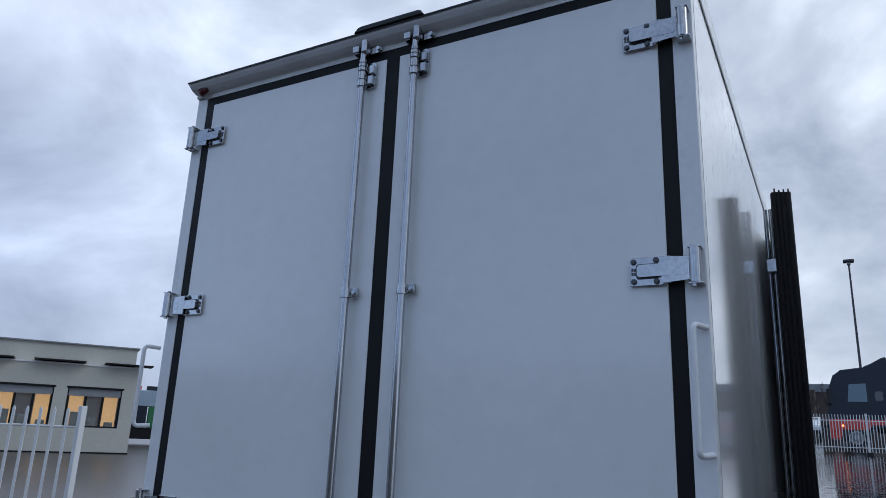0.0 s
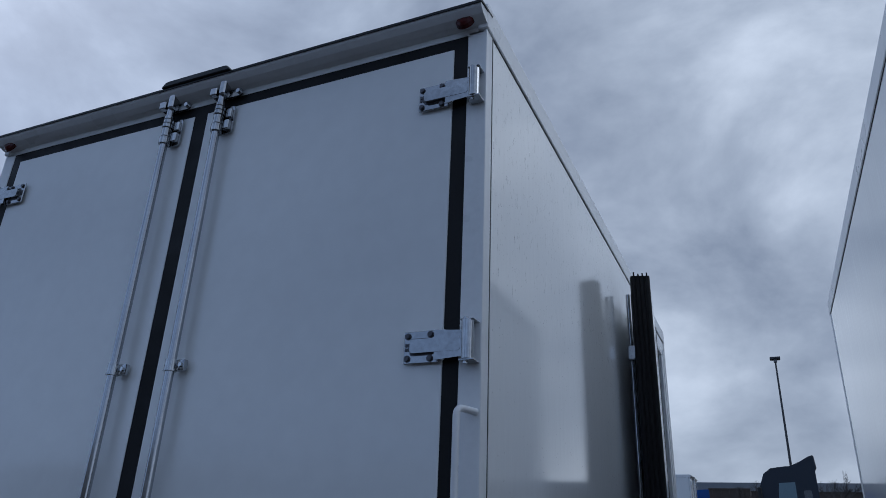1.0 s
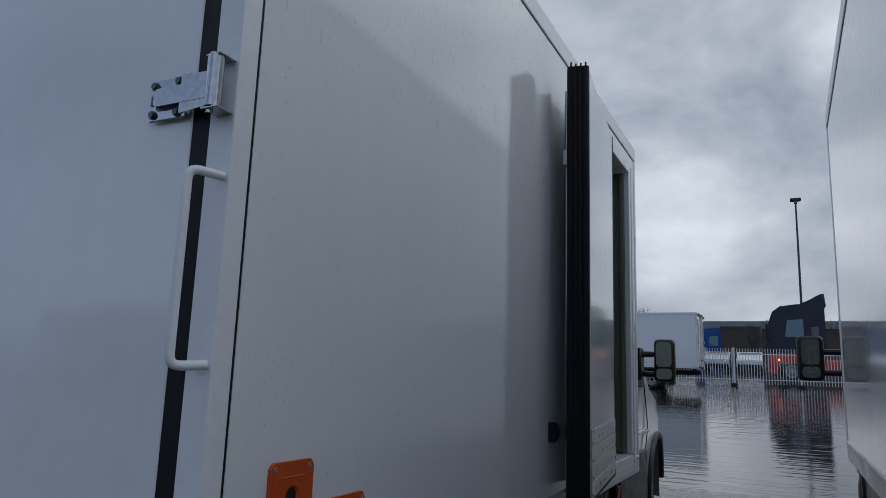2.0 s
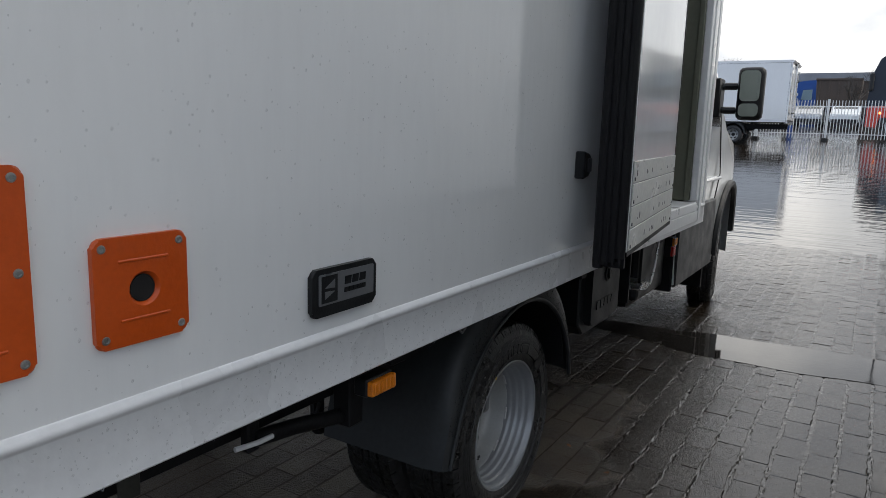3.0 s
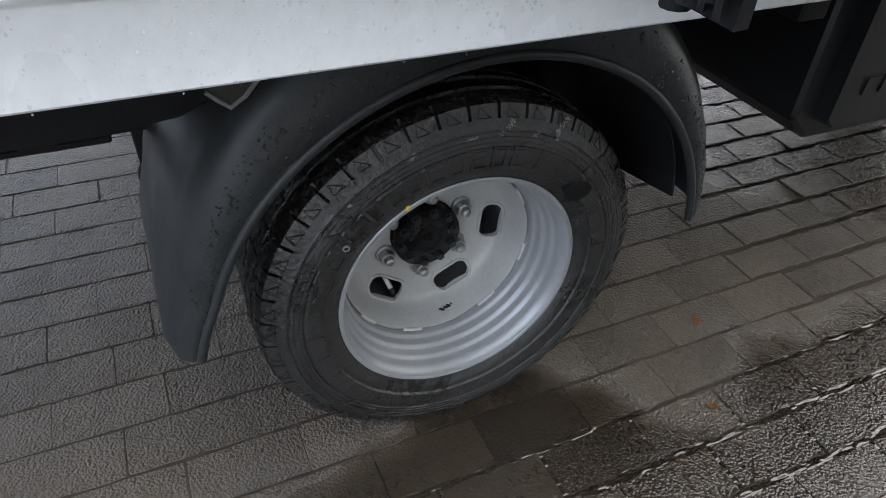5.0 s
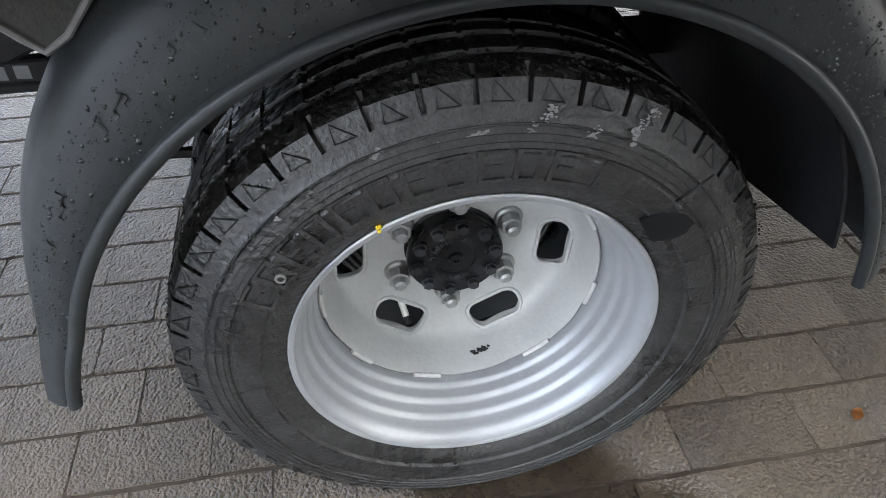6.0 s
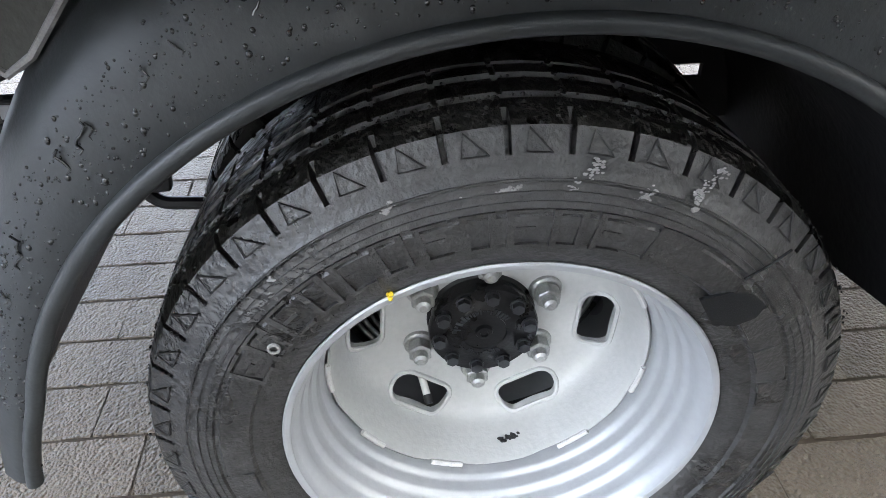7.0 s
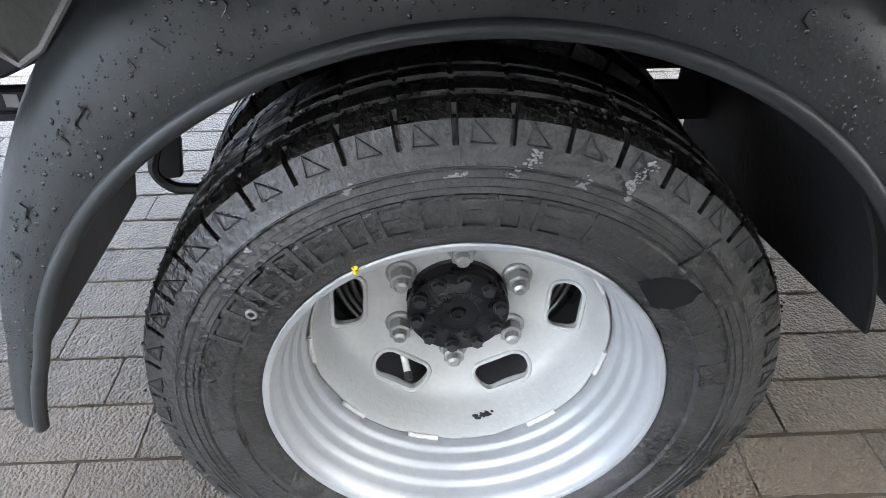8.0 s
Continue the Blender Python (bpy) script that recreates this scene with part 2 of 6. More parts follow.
M = {
    "panel": material("white_gelcoat_panel", (0.80, 0.81, 0.80), 0.16, var=0.05, scale=1.2, rough_var=0.06, coat=0.6, bump=0.02, bump_scale=7),
    "side": rain_streaked("rain_streaked_white_panel", (0.78, 0.79, 0.78)),
    "frame": material("white_painted_frame", (0.79, 0.80, 0.80), 0.32, var=0.06, scale=4, rough_var=0.08, bump=0.03),
    "rubber": material("black_rubber_seal", (0.009, 0.009, 0.010), 0.55, spec=0.22, var=0.3, scale=9, bump=0.05, rough_var=0.12),
    "steel": material("galvanised_steel", (0.43, 0.44, 0.45), 0.10, 1.0, var=0.28, scale=6, bump=0.02, bump_scale=25, rough_var=0.06),
    "chrome": material("polished_steel_rod", (0.42, 0.43, 0.45), 0.13, 1.0, var=0.12, scale=8, rough_var=0.05),
    "bolt": material("dark_bolt_steel", (0.10, 0.10, 0.11), 0.4, 0.9, var=0.3, scale=30),
    "orange": material("orange_moulded_plastic", (0.54, 0.075, 0.006), 0.38, var=0.12, scale=9, bump=0.08, bump_scale=160),
    "dark": material("black_plastic", (0.011, 0.012, 0.013), 0.42, spec=0.35, var=0.25, scale=8, bump=0.06, bump_scale=150),
    "guard": material("wet_black_mudguard_plastic", (0.0225, 0.025, 0.026), 0.42, spec=0.32, var=0.28, scale=6, bump=0.05, bump_scale=260, rough_var=0.1),
    "grey": material("grey_badge_plastic", (0.13, 0.135, 0.14), 0.35, var=0.1, scale=10, bump=0.05),
    "alu": material("scuffed_aluminium", (0.66, 0.66, 0.65), 0.34, 0.85, var=0.2, scale=7, bump=0.05, rough_var=0.14),
    "kick": material("scuffed_white_kick_plate", (0.66, 0.66, 0.62), 0.4, var=0.2, scale=6, bump=0.12, bump_scale=40, rough_var=0.15),
    "inner": material("cargo_lining", (0.15, 0.155, 0.115), 0.55, var=0.12, scale=4, bump=0.04),
    "tyre": material("tyre_rubber", (0.0255, 0.0251, 0.0246), 0.34, var=0.85, scale=5, bump=0.30, bump_scale=150, rough_var=0.24),
    "mark": material("raised_tyre_rubber", (0.025, 0.0245, 0.024), 0.33, var=0.3, scale=20, bump=0.3, bump_scale=240),
    "tread": material("wet_tyre_tread", (0.012, 0.0115, 0.010), 0.34, var=0.7, scale=24, bump=1.0, bump_scale=85, rough_var=0.2, spec=0.22),
    "rim": material("silver_wheel_paint", (0.32, 0.33, 0.34), 0.36, 0.3, var=0.08, scale=9, bump=0.03, bump_scale=200, rough_var=0.08),
    "disc": material("grey_wheel_disc_paint", (0.41, 0.415, 0.405), 0.45, 0.1, var=0.1, scale=12, bump=0.05, bump_scale=180),
    "hub": material("black_cast_hub", (0.005, 0.0053, 0.006), 0.32, 0.0, spec=0.28, var=0.4, scale=25, bump=0.10, bump_scale=160),
    "cast": material("bare_cast_marks", (0.028, 0.030, 0.034), 0.42, 0.3, var=0.3, scale=40),
    "palebox": material("pale_blue_lorry_body", (0.30, 0.38, 0.46), 0.5, var=0.1, scale=1.0),
    "pane": material("lorry_window_glass", (0.10, 0.13, 0.14), 0.06, 1.0, var=0.05, rough_var=0.02),
    "weld": material("pale_weld_paint", (0.54, 0.54, 0.53), 0.4, 0.2, var=0.12, scale=60, bump=0.2, bump_scale=300),
    "nut": material("zinc_wheel_nut", (0.33, 0.335, 0.325), 0.38, 0.7, var=0.25, scale=30, bump=0.06),
    "chassis": material("black_chassis_paint", (0.008, 0.008, 0.009), 0.55, spec=0.25, var=0.35, scale=6, bump=0.1),
    "amber": material("amber_lamp_lens", (0.75, 0.21, 0.01), 0.18, var=0.2, scale=40, bump=0.3, bump_scale=120, coat=0.8),
    "red": material("red_lamp_lens", (0.50, 0.02, 0.015), 0.2, var=0.15, scale=30, coat=0.8),
    "cab": material("white_cab_paint", (0.66, 0.69, 0.69), 0.2, var=0.05, scale=3, coat=0.9, rough_var=0.05),
    "glass": glass("dark_window_glass", (0.02, 0.025, 0.03), 0.03, 0.85),
    "mirror": material("mirror_glass", (0.22, 0.26, 0.26), 0.04, 1.0, var=0.03, rough_var=0.02),
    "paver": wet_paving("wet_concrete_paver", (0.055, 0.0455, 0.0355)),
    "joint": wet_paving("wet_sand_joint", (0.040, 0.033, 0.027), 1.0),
    "fence": material("white_painted_fence", (0.72, 0.73, 0.73), 0.4, var=0.08, scale=5, bump=0.03),
    "render": material("pale_rendered_wall", (0.48, 0.47, 0.41), 0.7, var=0.08, scale=0.6, bump=0.1, bump_scale=25),
    "roofing": material("grey_roof_edge", (0.22, 0.23, 0.24), 0.5, var=0.15, scale=1.5),
    "brown": material("brown_tipper_paint", (0.075, 0.055, 0.042), 0.6, var=0.35, scale=1.5, bump=0.1),
    "navy": material("dark_navy_truck_paint", (0.012, 0.019, 0.033), 0.4, var=0.15, scale=2, coat=0.15, spec=0.3),
    "redcab": material("red_truck_paint", (0.55, 0.045, 0.025), 0.35, var=0.15, scale=2, coat=0.5),
    "blue": material("blue_truck_paint", (0.012, 0.075, 0.30), 0.45, var=0.12, scale=2, coat=0.1, spec=0.3),
    "bark": material("wet_bark", (0.06, 0.052, 0.046), 0.8, var=0.3, scale=5, bump=0.3, bump_scale=30),
    "litroom": material("lit_office_interior", (0.95, 0.52, 0.16), 0.6, var=0.3, scale=0.9, emit=0.42),
    "lamp_on": material("glowing_lamp", (1.0, 0.28, 0.05), 0.3, emit=3.0),
    "chalk": material("pale_scuff_mark", (0.20, 0.195, 0.19), 0.8, var=0.3, scale=60),
    "yellow": material("yellow_paint_dot", (0.65, 0.45, 0.02), 0.5, var=0.2, scale=50),
    "water": glass("rain_water", (0.6, 0.64, 0.66), 0.03, 0.12),
    "pool": material("still_rain_water", (0.030, 0.027, 0.024), 0.035, var=0.2, scale=2, rough_var=0.02, bump=0.02, bump_scale=12),
    "drop": material("raindrop_on_black", (0.008, 0.009, 0.010), 0.08, var=0.1, scale=20, rough_var=0.03, spec=0.45),
    "deepred": material("unlit_dark_red_lens", (0.060, 0.006, 0.006), 0.2, var=0.2, scale=30, spec=0.3),
    "olive": material("weathered_olive_bracket", (0.030, 0.030, 0.024), 0.6, var=0.35, scale=16, bump=0.2),
    "hole": material("dark_socket_hole", (0.008, 0.008, 0.008), 0.6, var=0.2, scale=20),
    "lamp_steel": material("dark_lamp_steel", (0.06, 0.063, 0.068), 0.5, 0.3, var=0.2, scale=3),
    "leaf": material("orange_brown_leaf", (0.26, 0.10, 0.03), 0.4, var=0.3, scale=80, bump=0.2),
    "carsilver": material("silver_car_paint", (0.42, 0.43, 0.44), 0.3, 0.4, var=0.05, scale=3, coat=0.8),
    "green": material("green_machine_paint", (0.03, 0.16, 0.06), 0.4, var=0.2, scale=2),
}


# ---------------------------------------------------------------- building helpers
def part(name, bm, mat, parent=None, label="", smooth=False, kind=""):
    """Links a bmesh as one mesh object under a thing or a part."""
    me = bpy.data.meshes.new(name)
    bmesh.ops.recalc_face_normals(bm, faces=bm.faces)
    bm.to_mesh(me)
    bm.free()
    me.materials.append(M[mat])
    if smooth:
        for p in me.polygons:
            p.use_smooth = True
        me.set_sharp_from_angle(angle=radians(38))
    ob = new(name, me)
    ob.parent = parent
    return tagged(ob, label, kind=kind)


def thing(name, label, category, group="", kind=""):
    return tagged(new(name), label, category, group, kind)


def B():
    return bmesh.new()


def box(bm, x0, x1, y0, y1, z0, z1, bevel=0.0, seg=1):
    m = Matrix.LocRotScale(((x0 + x1) / 2, (y0 + y1) / 2, (z0 + z1) / 2), None, (abs(x1 - x0), abs(y1 - y0), abs(z1 - z0)))
    if not bevel:
        bmesh.ops.create_cube(bm, size=1, matrix=m)
        return bm
    tmp = bmesh.new()
    bmesh.ops.create_cube(tmp, size=1, matrix=m)
    bmesh.ops.bevel(tmp, geom=tmp.edges[:] + tmp.verts[:], offset=bevel, segments=seg, affect="EDGES", profile=0.6)
    merge(bm, tmp)
    return bm


def merge(bm, tmp, m=None):
    if m is not None:
        bmesh.ops.transform(tmp, matrix=m, verts=tmp.verts)
    me = bpy.data.meshes.new("tmp")
    tmp.to_mesh(me)
    tmp.free()
    bm.from_mesh(me)
    bpy.data.meshes.remove(me)
    return bm


def rod(bm, a, b, r, n=12, r2=None, caps=True):
    a, b = Vector(a), Vector(b)
    m = Matrix.Translation((a + b) / 2) @ (b - a).to_track_quat("Z", "Y").to_matrix().to_4x4()
    bmesh.ops.create_cone(bm, cap_ends=caps, segments=n, radius1=r, radius2=r if r2 is None else r2, depth=(b - a).length, matrix=m)
    return bm


def tube(bm, points, r, n=10):
    """A bent round bar through the points."""
    pts = [Vector(p) for p in points]
    rings = []
    up = None
    for i, p in enumerate(pts):
        d = (pts[min(i + 1, len(pts) - 1)] - pts[max(i - 1, 0)]).normalized()
        if up is None:
            up = d.orthogonal().normalized()
        up = (up - d * up.dot(d)).normalized()
        side = d.cross(up)
        rings.append([bm.verts.new(p + r * (math.cos(a) * up + math.sin(a) * side)) for a in [2 * math.pi * k / n for k in range(n)]])
    for u, v in zip(rings, rings[1:]):
        for k in range(n):
            bm.faces.new((u[k], u[(k + 1) % n], v[(k + 1) % n], v[k]))
    bm.faces.new(rings[0][::-1])
    bm.faces.new(rings[-1])
    return bm


def rounded(points, r, n=5):
    """A polyline with its inner corners rounded."""
    pts = [Vector(p) for p in points]
    out = [pts[0]]
    for a, b, c in zip(pts, pts[1:], pts[2:]):
        u, v = (a - b).normalized() * r, (c - b).normalized() * r
        for k in range(n + 1):
            t = k / n
            out.append((b + u) * (1 - t) ** 2 + b * 2 * t * (1 - t) + (b + v) * t ** 2)
    return out + [pts[-1]]


def prism(bm, outline, axis, lo, hi, bevel=0.0):
    """A flat outline of (u, v) pulled along an axis: x uses (y, z), y uses (x, z), z uses (x, y)."""
    tmp = bmesh.new()

    def at(u, v, w):
        return {"x": (w, u, v), "y": (u, w, v), "z": (u, v, w)}[axis]
    a = [tmp.verts.new(at(u, v, lo)) for u, v in outline]
    b = [tmp.verts.new(at(u, v, hi)) for u, v in outline]
    tmp.faces.new(a)
    tmp.faces.new(b[::-1])
    k = len(outline)
    for i in range(k):
        tmp.faces.new((a[i], a[(i + 1) % k], b[(i + 1) % k], b[i]))
    if bevel:
        bmesh.ops.bevel(tmp, geom=tmp.edges[:], offset=bevel, segments=1, affect="EDGES")
    return merge(bm, tmp)


def round_rect(u0, u1, v0, v1, r, n=5):
    out = []
    for cu, cv, a0 in ((u1 - r, v1 - r, 0), (u0 + r, v1 - r, 90), (u0 + r, v0 + r, 180), (u1 - r, v0 + r, 270)):
        for k in range(n + 1):
            a = radians(a0 + 90 * k / n)
            out.append((cu + r * math.cos(a), cv + r * math.sin(a)))
    return out


def lathe(bm, profile, centre, angles=96, closed=False):
    """Turns a profile of (x, r) about the x axis through centre."""
    cx, cy, cz = centre
    turn = [2 * math.pi * k / angles for k in range(angles)] if isinstance(angles, int) else angles
    rings = [[bm.verts.new((cx + x, cy + r * math.cos(a), cz + r * math.sin(a))) for a in turn] for x, r in profile]
    n = len(turn)
    pairs = list(zip(rings, rings[1:])) + ([(rings[-1], rings[0])] if closed else [])
    for u, v in pairs:
        for k in range(n):
            bm.faces.new((u[k], u[(k + 1) % n], v[(k + 1) % n], v[k]))
    return bm


def drops(rows, detail=2):
    """Many small flattened beads in one mesh. rows: place and three radii."""
    tmp = B()
    bmesh.ops.create_icosphere(tmp, subdivisions=detail, radius=1)
    base = np.array([v.co[:] for v in tmp.verts])
    faces = np.array([[v.index for v in f.verts] for f in tmp.faces])
    tmp.free()
    verts = np.concatenate([base * np.array(r) + np.array(p) for p, r in rows])
    tris = np.concatenate([faces + k * len(base) for k in range(len(rows))])
    me = bpy.data.meshes.new("beads")
    me.from_pydata(verts.tolist(), [], tris.tolist())
    bm = bmesh.new()
    bm.from_mesh(me)
    bpy.data.meshes.remove(me)
    return bm


def settled(ob, cutter):
    """ob with the cutter's form taken out of it."""
    mod = ob.modifiers.new("cut", "BOOLEAN")
    mod.object, mod.operation, mod.solver = cutter, "DIFFERENCE", "EXACT"
    deps = bpy.context.evaluated_depsgraph_get()
    me = bpy.data.meshes.new_from_object(ob.evaluated_get(deps))
    ob.modifiers.clear()
    old = ob.data
    ob.data = me
    bpy.data.meshes.remove(old)
    gone = cutter.data
    bpy.data.objects.remove(cutter)
    bpy.data.meshes.remove(gone)
    return ob


# ---------------------------------------------------------------- ground
def ground_z(x, y):
    """The yard is level by the vans and climbs gently towards the far fence."""
    k = min(1.0, max(0.0, (x + 22) / 12))
    k = k * k * (3 - 2 * k)
    t = max(0.0, min(y, 60) - 4.6)
    return 0.0464 * (t - 1.2 * (1 - math.exp(-t / 1.2))) * k


def build_ground():
    bm = B()
    xs = [-900, -300, -120, -60, -40, -30] + [-22 + 2 * i for i in range(7)] + [-8, -4, 0, 4, 8, 14, 24, 40, 70, 120, 300, 900]
    ys = [-900, -300, -100, -40, -20, -8, 0, 3, 4.6, 5.0, 5.4, 5.8, 6.2, 6.6, 7.2, 8, 9] + [10 + 5 * i for i in range(11)] + [80, 140, 300, 900]
    grid = [[bm.verts.new((x, y, ground_z(x, y) - 0.0019)) for y in ys] for x in xs]
    for i in range(len(xs) - 1):
        for j in range(len(ys) - 1):
            bm.faces.new((grid[i][j], grid[i + 1][j], grid[i + 1][j + 1], grid[i][j + 1]))
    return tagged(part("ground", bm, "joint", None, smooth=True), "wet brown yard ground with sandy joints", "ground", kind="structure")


ground = build_ground()
BOX_X, BOX_Y, BOX_Z0, BOX_Z1 = -2.308, 4.02, 0.828, 3.06


# ---------------------------------------------------------------- wheels
def tyre_mesh(centre, side, width=0.195, radius=0.348, rim=0.213):
    """side +1: the outer wall looks to +x. centre: of the outer wall's bulge plane."""
    bm = B()
    lugs, turn, slot = 43, [], []
    for k in range(lugs):
        for f, s in ((0.0, 0), (0.45, 0), (0.885, 0), (0.90, 1), (0.98, 1)):
            turn.append(2 * math.pi * (k + f) / lugs)
            slot.append(s)
    w = width
    prof = [(-0.016, rim), (-0.004, rim + 0.008), (0.002, rim + 0.022), (0.004, rim + 0.03), (0.004, rim + 0.033), (0.0075, rim + 0.036), (0.010, rim + 0.055),
            (0.010, rim + 0.062), (0.0075, rim + 0.064), (0.0075, rim + 0.067), (0.0095, rim + 0.069), (0.007, rim + 0.085), (0.006, rim + 0.087), (0.006, rim + 0.0895),
            (0.004, rim + 0.091), (0.0000, radius - 0.0345), (-0.0030, radius - 0.0270), (-0.0040, radius - 0.0245), (-0.0125, radius - 0.0075), (-0.022, radius - 0.003), (-0.028, radius - 0.002), (-0.031, radius - 0.0018), (-0.045, radius - 0.001), (-0.047, radius - 0.009), (-0.052, radius - 0.009), (-0.054, radius),
            (-0.080, radius), (-0.082, radius - 0.009), (-0.087, radius - 0.009), (-0.089, radius + 0.001), (-w + 0.089, radius + 0.001), (-w + 0.087, radius - 0.009), (-w + 0.082, radius - 0.009),
            (-w + 0.080, radius), (-w + 0.045, radius - 0.001), (-w + 0.022, radius - 0.003), (-w + 0.008, radius - 0.014), (-w, rim + 0.07), (-w - 0.004, rim + 0.04), (-w + 0.004, rim + 0.01), (-w + 0.016, rim)]
    cx, cy, cz = centre
    rings = []
    for x, r in prof:
        cut = 0.009 if -0.029 <= x <= -0.001 and r > radius - 0.026 else 0.0
        ins = 0.007 if cut and x > -0.013 else 0.0
        if -w + 0.05 < x < -0.053 and r > radius - 0.002:
            cut = 0.0022
        rings.append([bm.verts.new((cx + side * (x - ins * s), cy + (r - cut * s) * math.cos(a), cz + (r - cut * s) * math.sin(a))) for a, s in zip(turn, slot)])
    n = len(turn)
    for u, v in zip(rings, rings[1:]):
        for k in range(n):
            bm.faces.new((u[k], u[(k + 1) % n], v[(k + 1) % n], v[k]))
    return bm


def wet_tread(tyre, y, z):
    """The running surface is wet and darker than the side wall."""
    tyre.data.materials.append(M["tread"])
    for p in tyre.data.polygons:
        if math.hypot(p.center.y - y, p.center.z - z) > 0.332 and abs(p.normal.x) < 0.75:
            p.material_index = 1


def tread_mud(tyre, x, y, z, side, seed):
    """Crumbs of wet mud and grit in and beside the grooves of the running surface."""
    rng = random.Random(seed)
    rows = []
    for _ in range(2600):
        a = rng.uniform(0, 2 * math.pi)
        u = rng.choice((rng.uniform(-0.175, -0.016), rng.gauss(-0.040, 0.010), rng.gauss(-0.068, 0.016)))
        q = rng.choice((0.0007, 0.0009, 0.0011, 0.0014, 0.0018, 0.0024)) * rng.uniform(0.7, 1.2)
        r = 0.3475 - (0.002 if u > -0.03 else 0.0) - 0.4 * q
        rows.append(((x + side * u, y + r * math.cos(a), z + r * math.sin(a)), (q * rng.uniform(0.6, 1.5), q, q)))
    part("mud_crust", drops(rows, 1), "tread", tyre, "crumbs of wet mud on the tread", kind="stuff")


def arc_bar(bm, centre, r0, r1, a0, a1, x0, x1, n=4):
    """A piece of a ring between two radii and two angles (degrees), from x0 to x1."""
    cx, cy, cz = centre
    out = []
    for r, ks in ((r0, range(n + 1)), (r1, range(n, -1, -1))):
        for k in ks:
            a = radians(a0 + (a1 - a0) * k / n)
            out.append((cy + r * math.cos(a), cz + r * math.sin(a)))
    return prism(bm, out, "x", cx + x0, cx + x1)


def deep_wheel(parent, x, y, z, side, detailed):
    """A twin-mounted outer wheel: its disc sits deep inside the rim. x: the rim's outer edge."""
    tyre = part("tyre", tyre_mesh((x + 0.004 * side, y, z), side), "tyre", parent, smooth=True)
    wet_tread(tyre, y, z)
    if detailed:
        tread_mud(tyre, x + 0.004 * side, y, z, side, 5)
    bm = B()
    prof = [(-0.016, 0.214), (-0.003, 0.2188), (0.0, 0.2195), (0.0018, 0.2180), (0.0016, 0.2135), (0.0004, 0.2118), (-0.004, 0.2108), (-0.009, 0.2085), (-0.014, 0.2052), (-0.022, 0.2035), (-0.031, 0.2028),
            (-0.0350, 0.2012), (-0.0385, 0.1985), (-0.0430, 0.1972), (-0.0520, 0.1962), (-0.0565, 0.1945), (-0.0600, 0.1912), (-0.0645, 0.1900), (-0.0740, 0.1892), (-0.0785, 0.1876), (-0.0815, 0.1848),
            (-0.0860, 0.1838), (-0.0950, 0.1832), (-0.150, 0.1835), (-0.190, 0.19), (-0.192, 0.214)]
    lathe(bm, [(side * u, r) for u, r in prof], (x, y, z), 112)
    rim = part("rim", bm, "rim", parent, smooth=True)
    bm = B()
    face = [(-0.094, 0.1790), (-0.097, 0.1778), (-0.112, 0.1748), (-0.128, 0.1712), (-0.142, 0.1682), (-0.153, 0.1645), (-0.161, 0.1590), (-0.166, 0.1520), (-0.169, 0.1420), (-0.172, 0.1220), (-0.1755, 0.1120), (-0.177, 0.0560)]
    back = [(u - 0.008, r) for u, r in face[:0:-1]] + [(-0.099, 0.1815), (-0.095, 0.1812)]
    lathe(bm, [(side * u, r) for u, r in face + back], (x, y, z), 96, closed=True)
    # the pressed edge of the disc dips between the welds
    for v in bm.verts:
        if abs(v.co.x - x) < 0.0985:
            v.co.x -= side * 0.0045 * max(0.0, math.cos(8 * math.atan2(v.co.z - z, v.co.y - y) + 2.4))
    disc = part("wheel_disc", bm, "disc", parent, smooth=True)
    cut = B()
    for k in range(6):
        tmp = B()
        prism(tmp, round_rect(-0.039, 0.039, -0.0195, 0.0195, 0.0165), "x", -0.4, 0.2)
        ang = radians(-4 - 60 * k)
        merge(cut, tmp, Matrix.Translation((x, y + 0.140 * math.cos(ang), z + 0.140 * math.sin(ang))) @ Matrix.Rotation(ang - math.pi / 2, 4, "X"))
    cutter = part("cutter", cut, "disc")
    settled(disc, cutter)
    for p in disc.data.polygons:
        p.use_smooth = True
    disc.data.set_sharp_from_angle(angle=radians(35))
    if detailed:
        for k in range(6):
            ang = radians(-4 - 60 * k)
            pts = []
            for u, v in round_rect(-0.0405, 0.0405, -0.021, 0.021, 0.0178, 7):
                rr = math.hypot(0.140 + v, u)
                aa = ang + math.atan2(u, 0.140 + v)
                xx = x + side * (float(np.interp(rr, [0.056, 0.112, 0.122, 0.142, 0.152, 0.159, 0.1645, 0.1682], [-0.177, -0.1755, -0.172, -0.169, -0.166, -0.161, -0.153, -0.142])) - 0.0004)
                pts.append(Vector((xx, y + rr * math.cos(aa), z + rr * math.sin(aa))))
            part("slot_rim", tube(B(), pts + [pts[0]], 0.0034, 8), "disc", disc, smooth=True)
    if not detailed:
        bm = B()
        lathe(bm, [(side * u, r) for u, r in ((-0.18, 0.066), (-0.15, 0.06), (-0.147, 0.052), (-0.147, 0.0))], (x, y, z), 32)
        part("hub", bm, "hub", parent, smooth=True)
        return
    # hub with its ring of screws
    bm = B()
    lathe(bm, [(u, r) for u, r in ((-0.200, 0.068), (-0.178, 0.068), (-0.174, 0.0625), (-0.162, 0.0620), (-0.160, 0.0655), (-0.152, 0.0655), (-0.1495, 0.0640), (-0.149, 0.042), (-0.1475, 0.039), (-0.1475, 0.0275), (-0.149, 0.0265), (-0.149, 0.011), (-0.145, 0.009), (-0.1445, 0.005), (-0.147, 0.004), (-0.147, 0.0))], (x, y, z), 64)
    hub = part("hub", bm, "hub", parent, smooth=True, label="black cast wheel hub with a ring of screws")
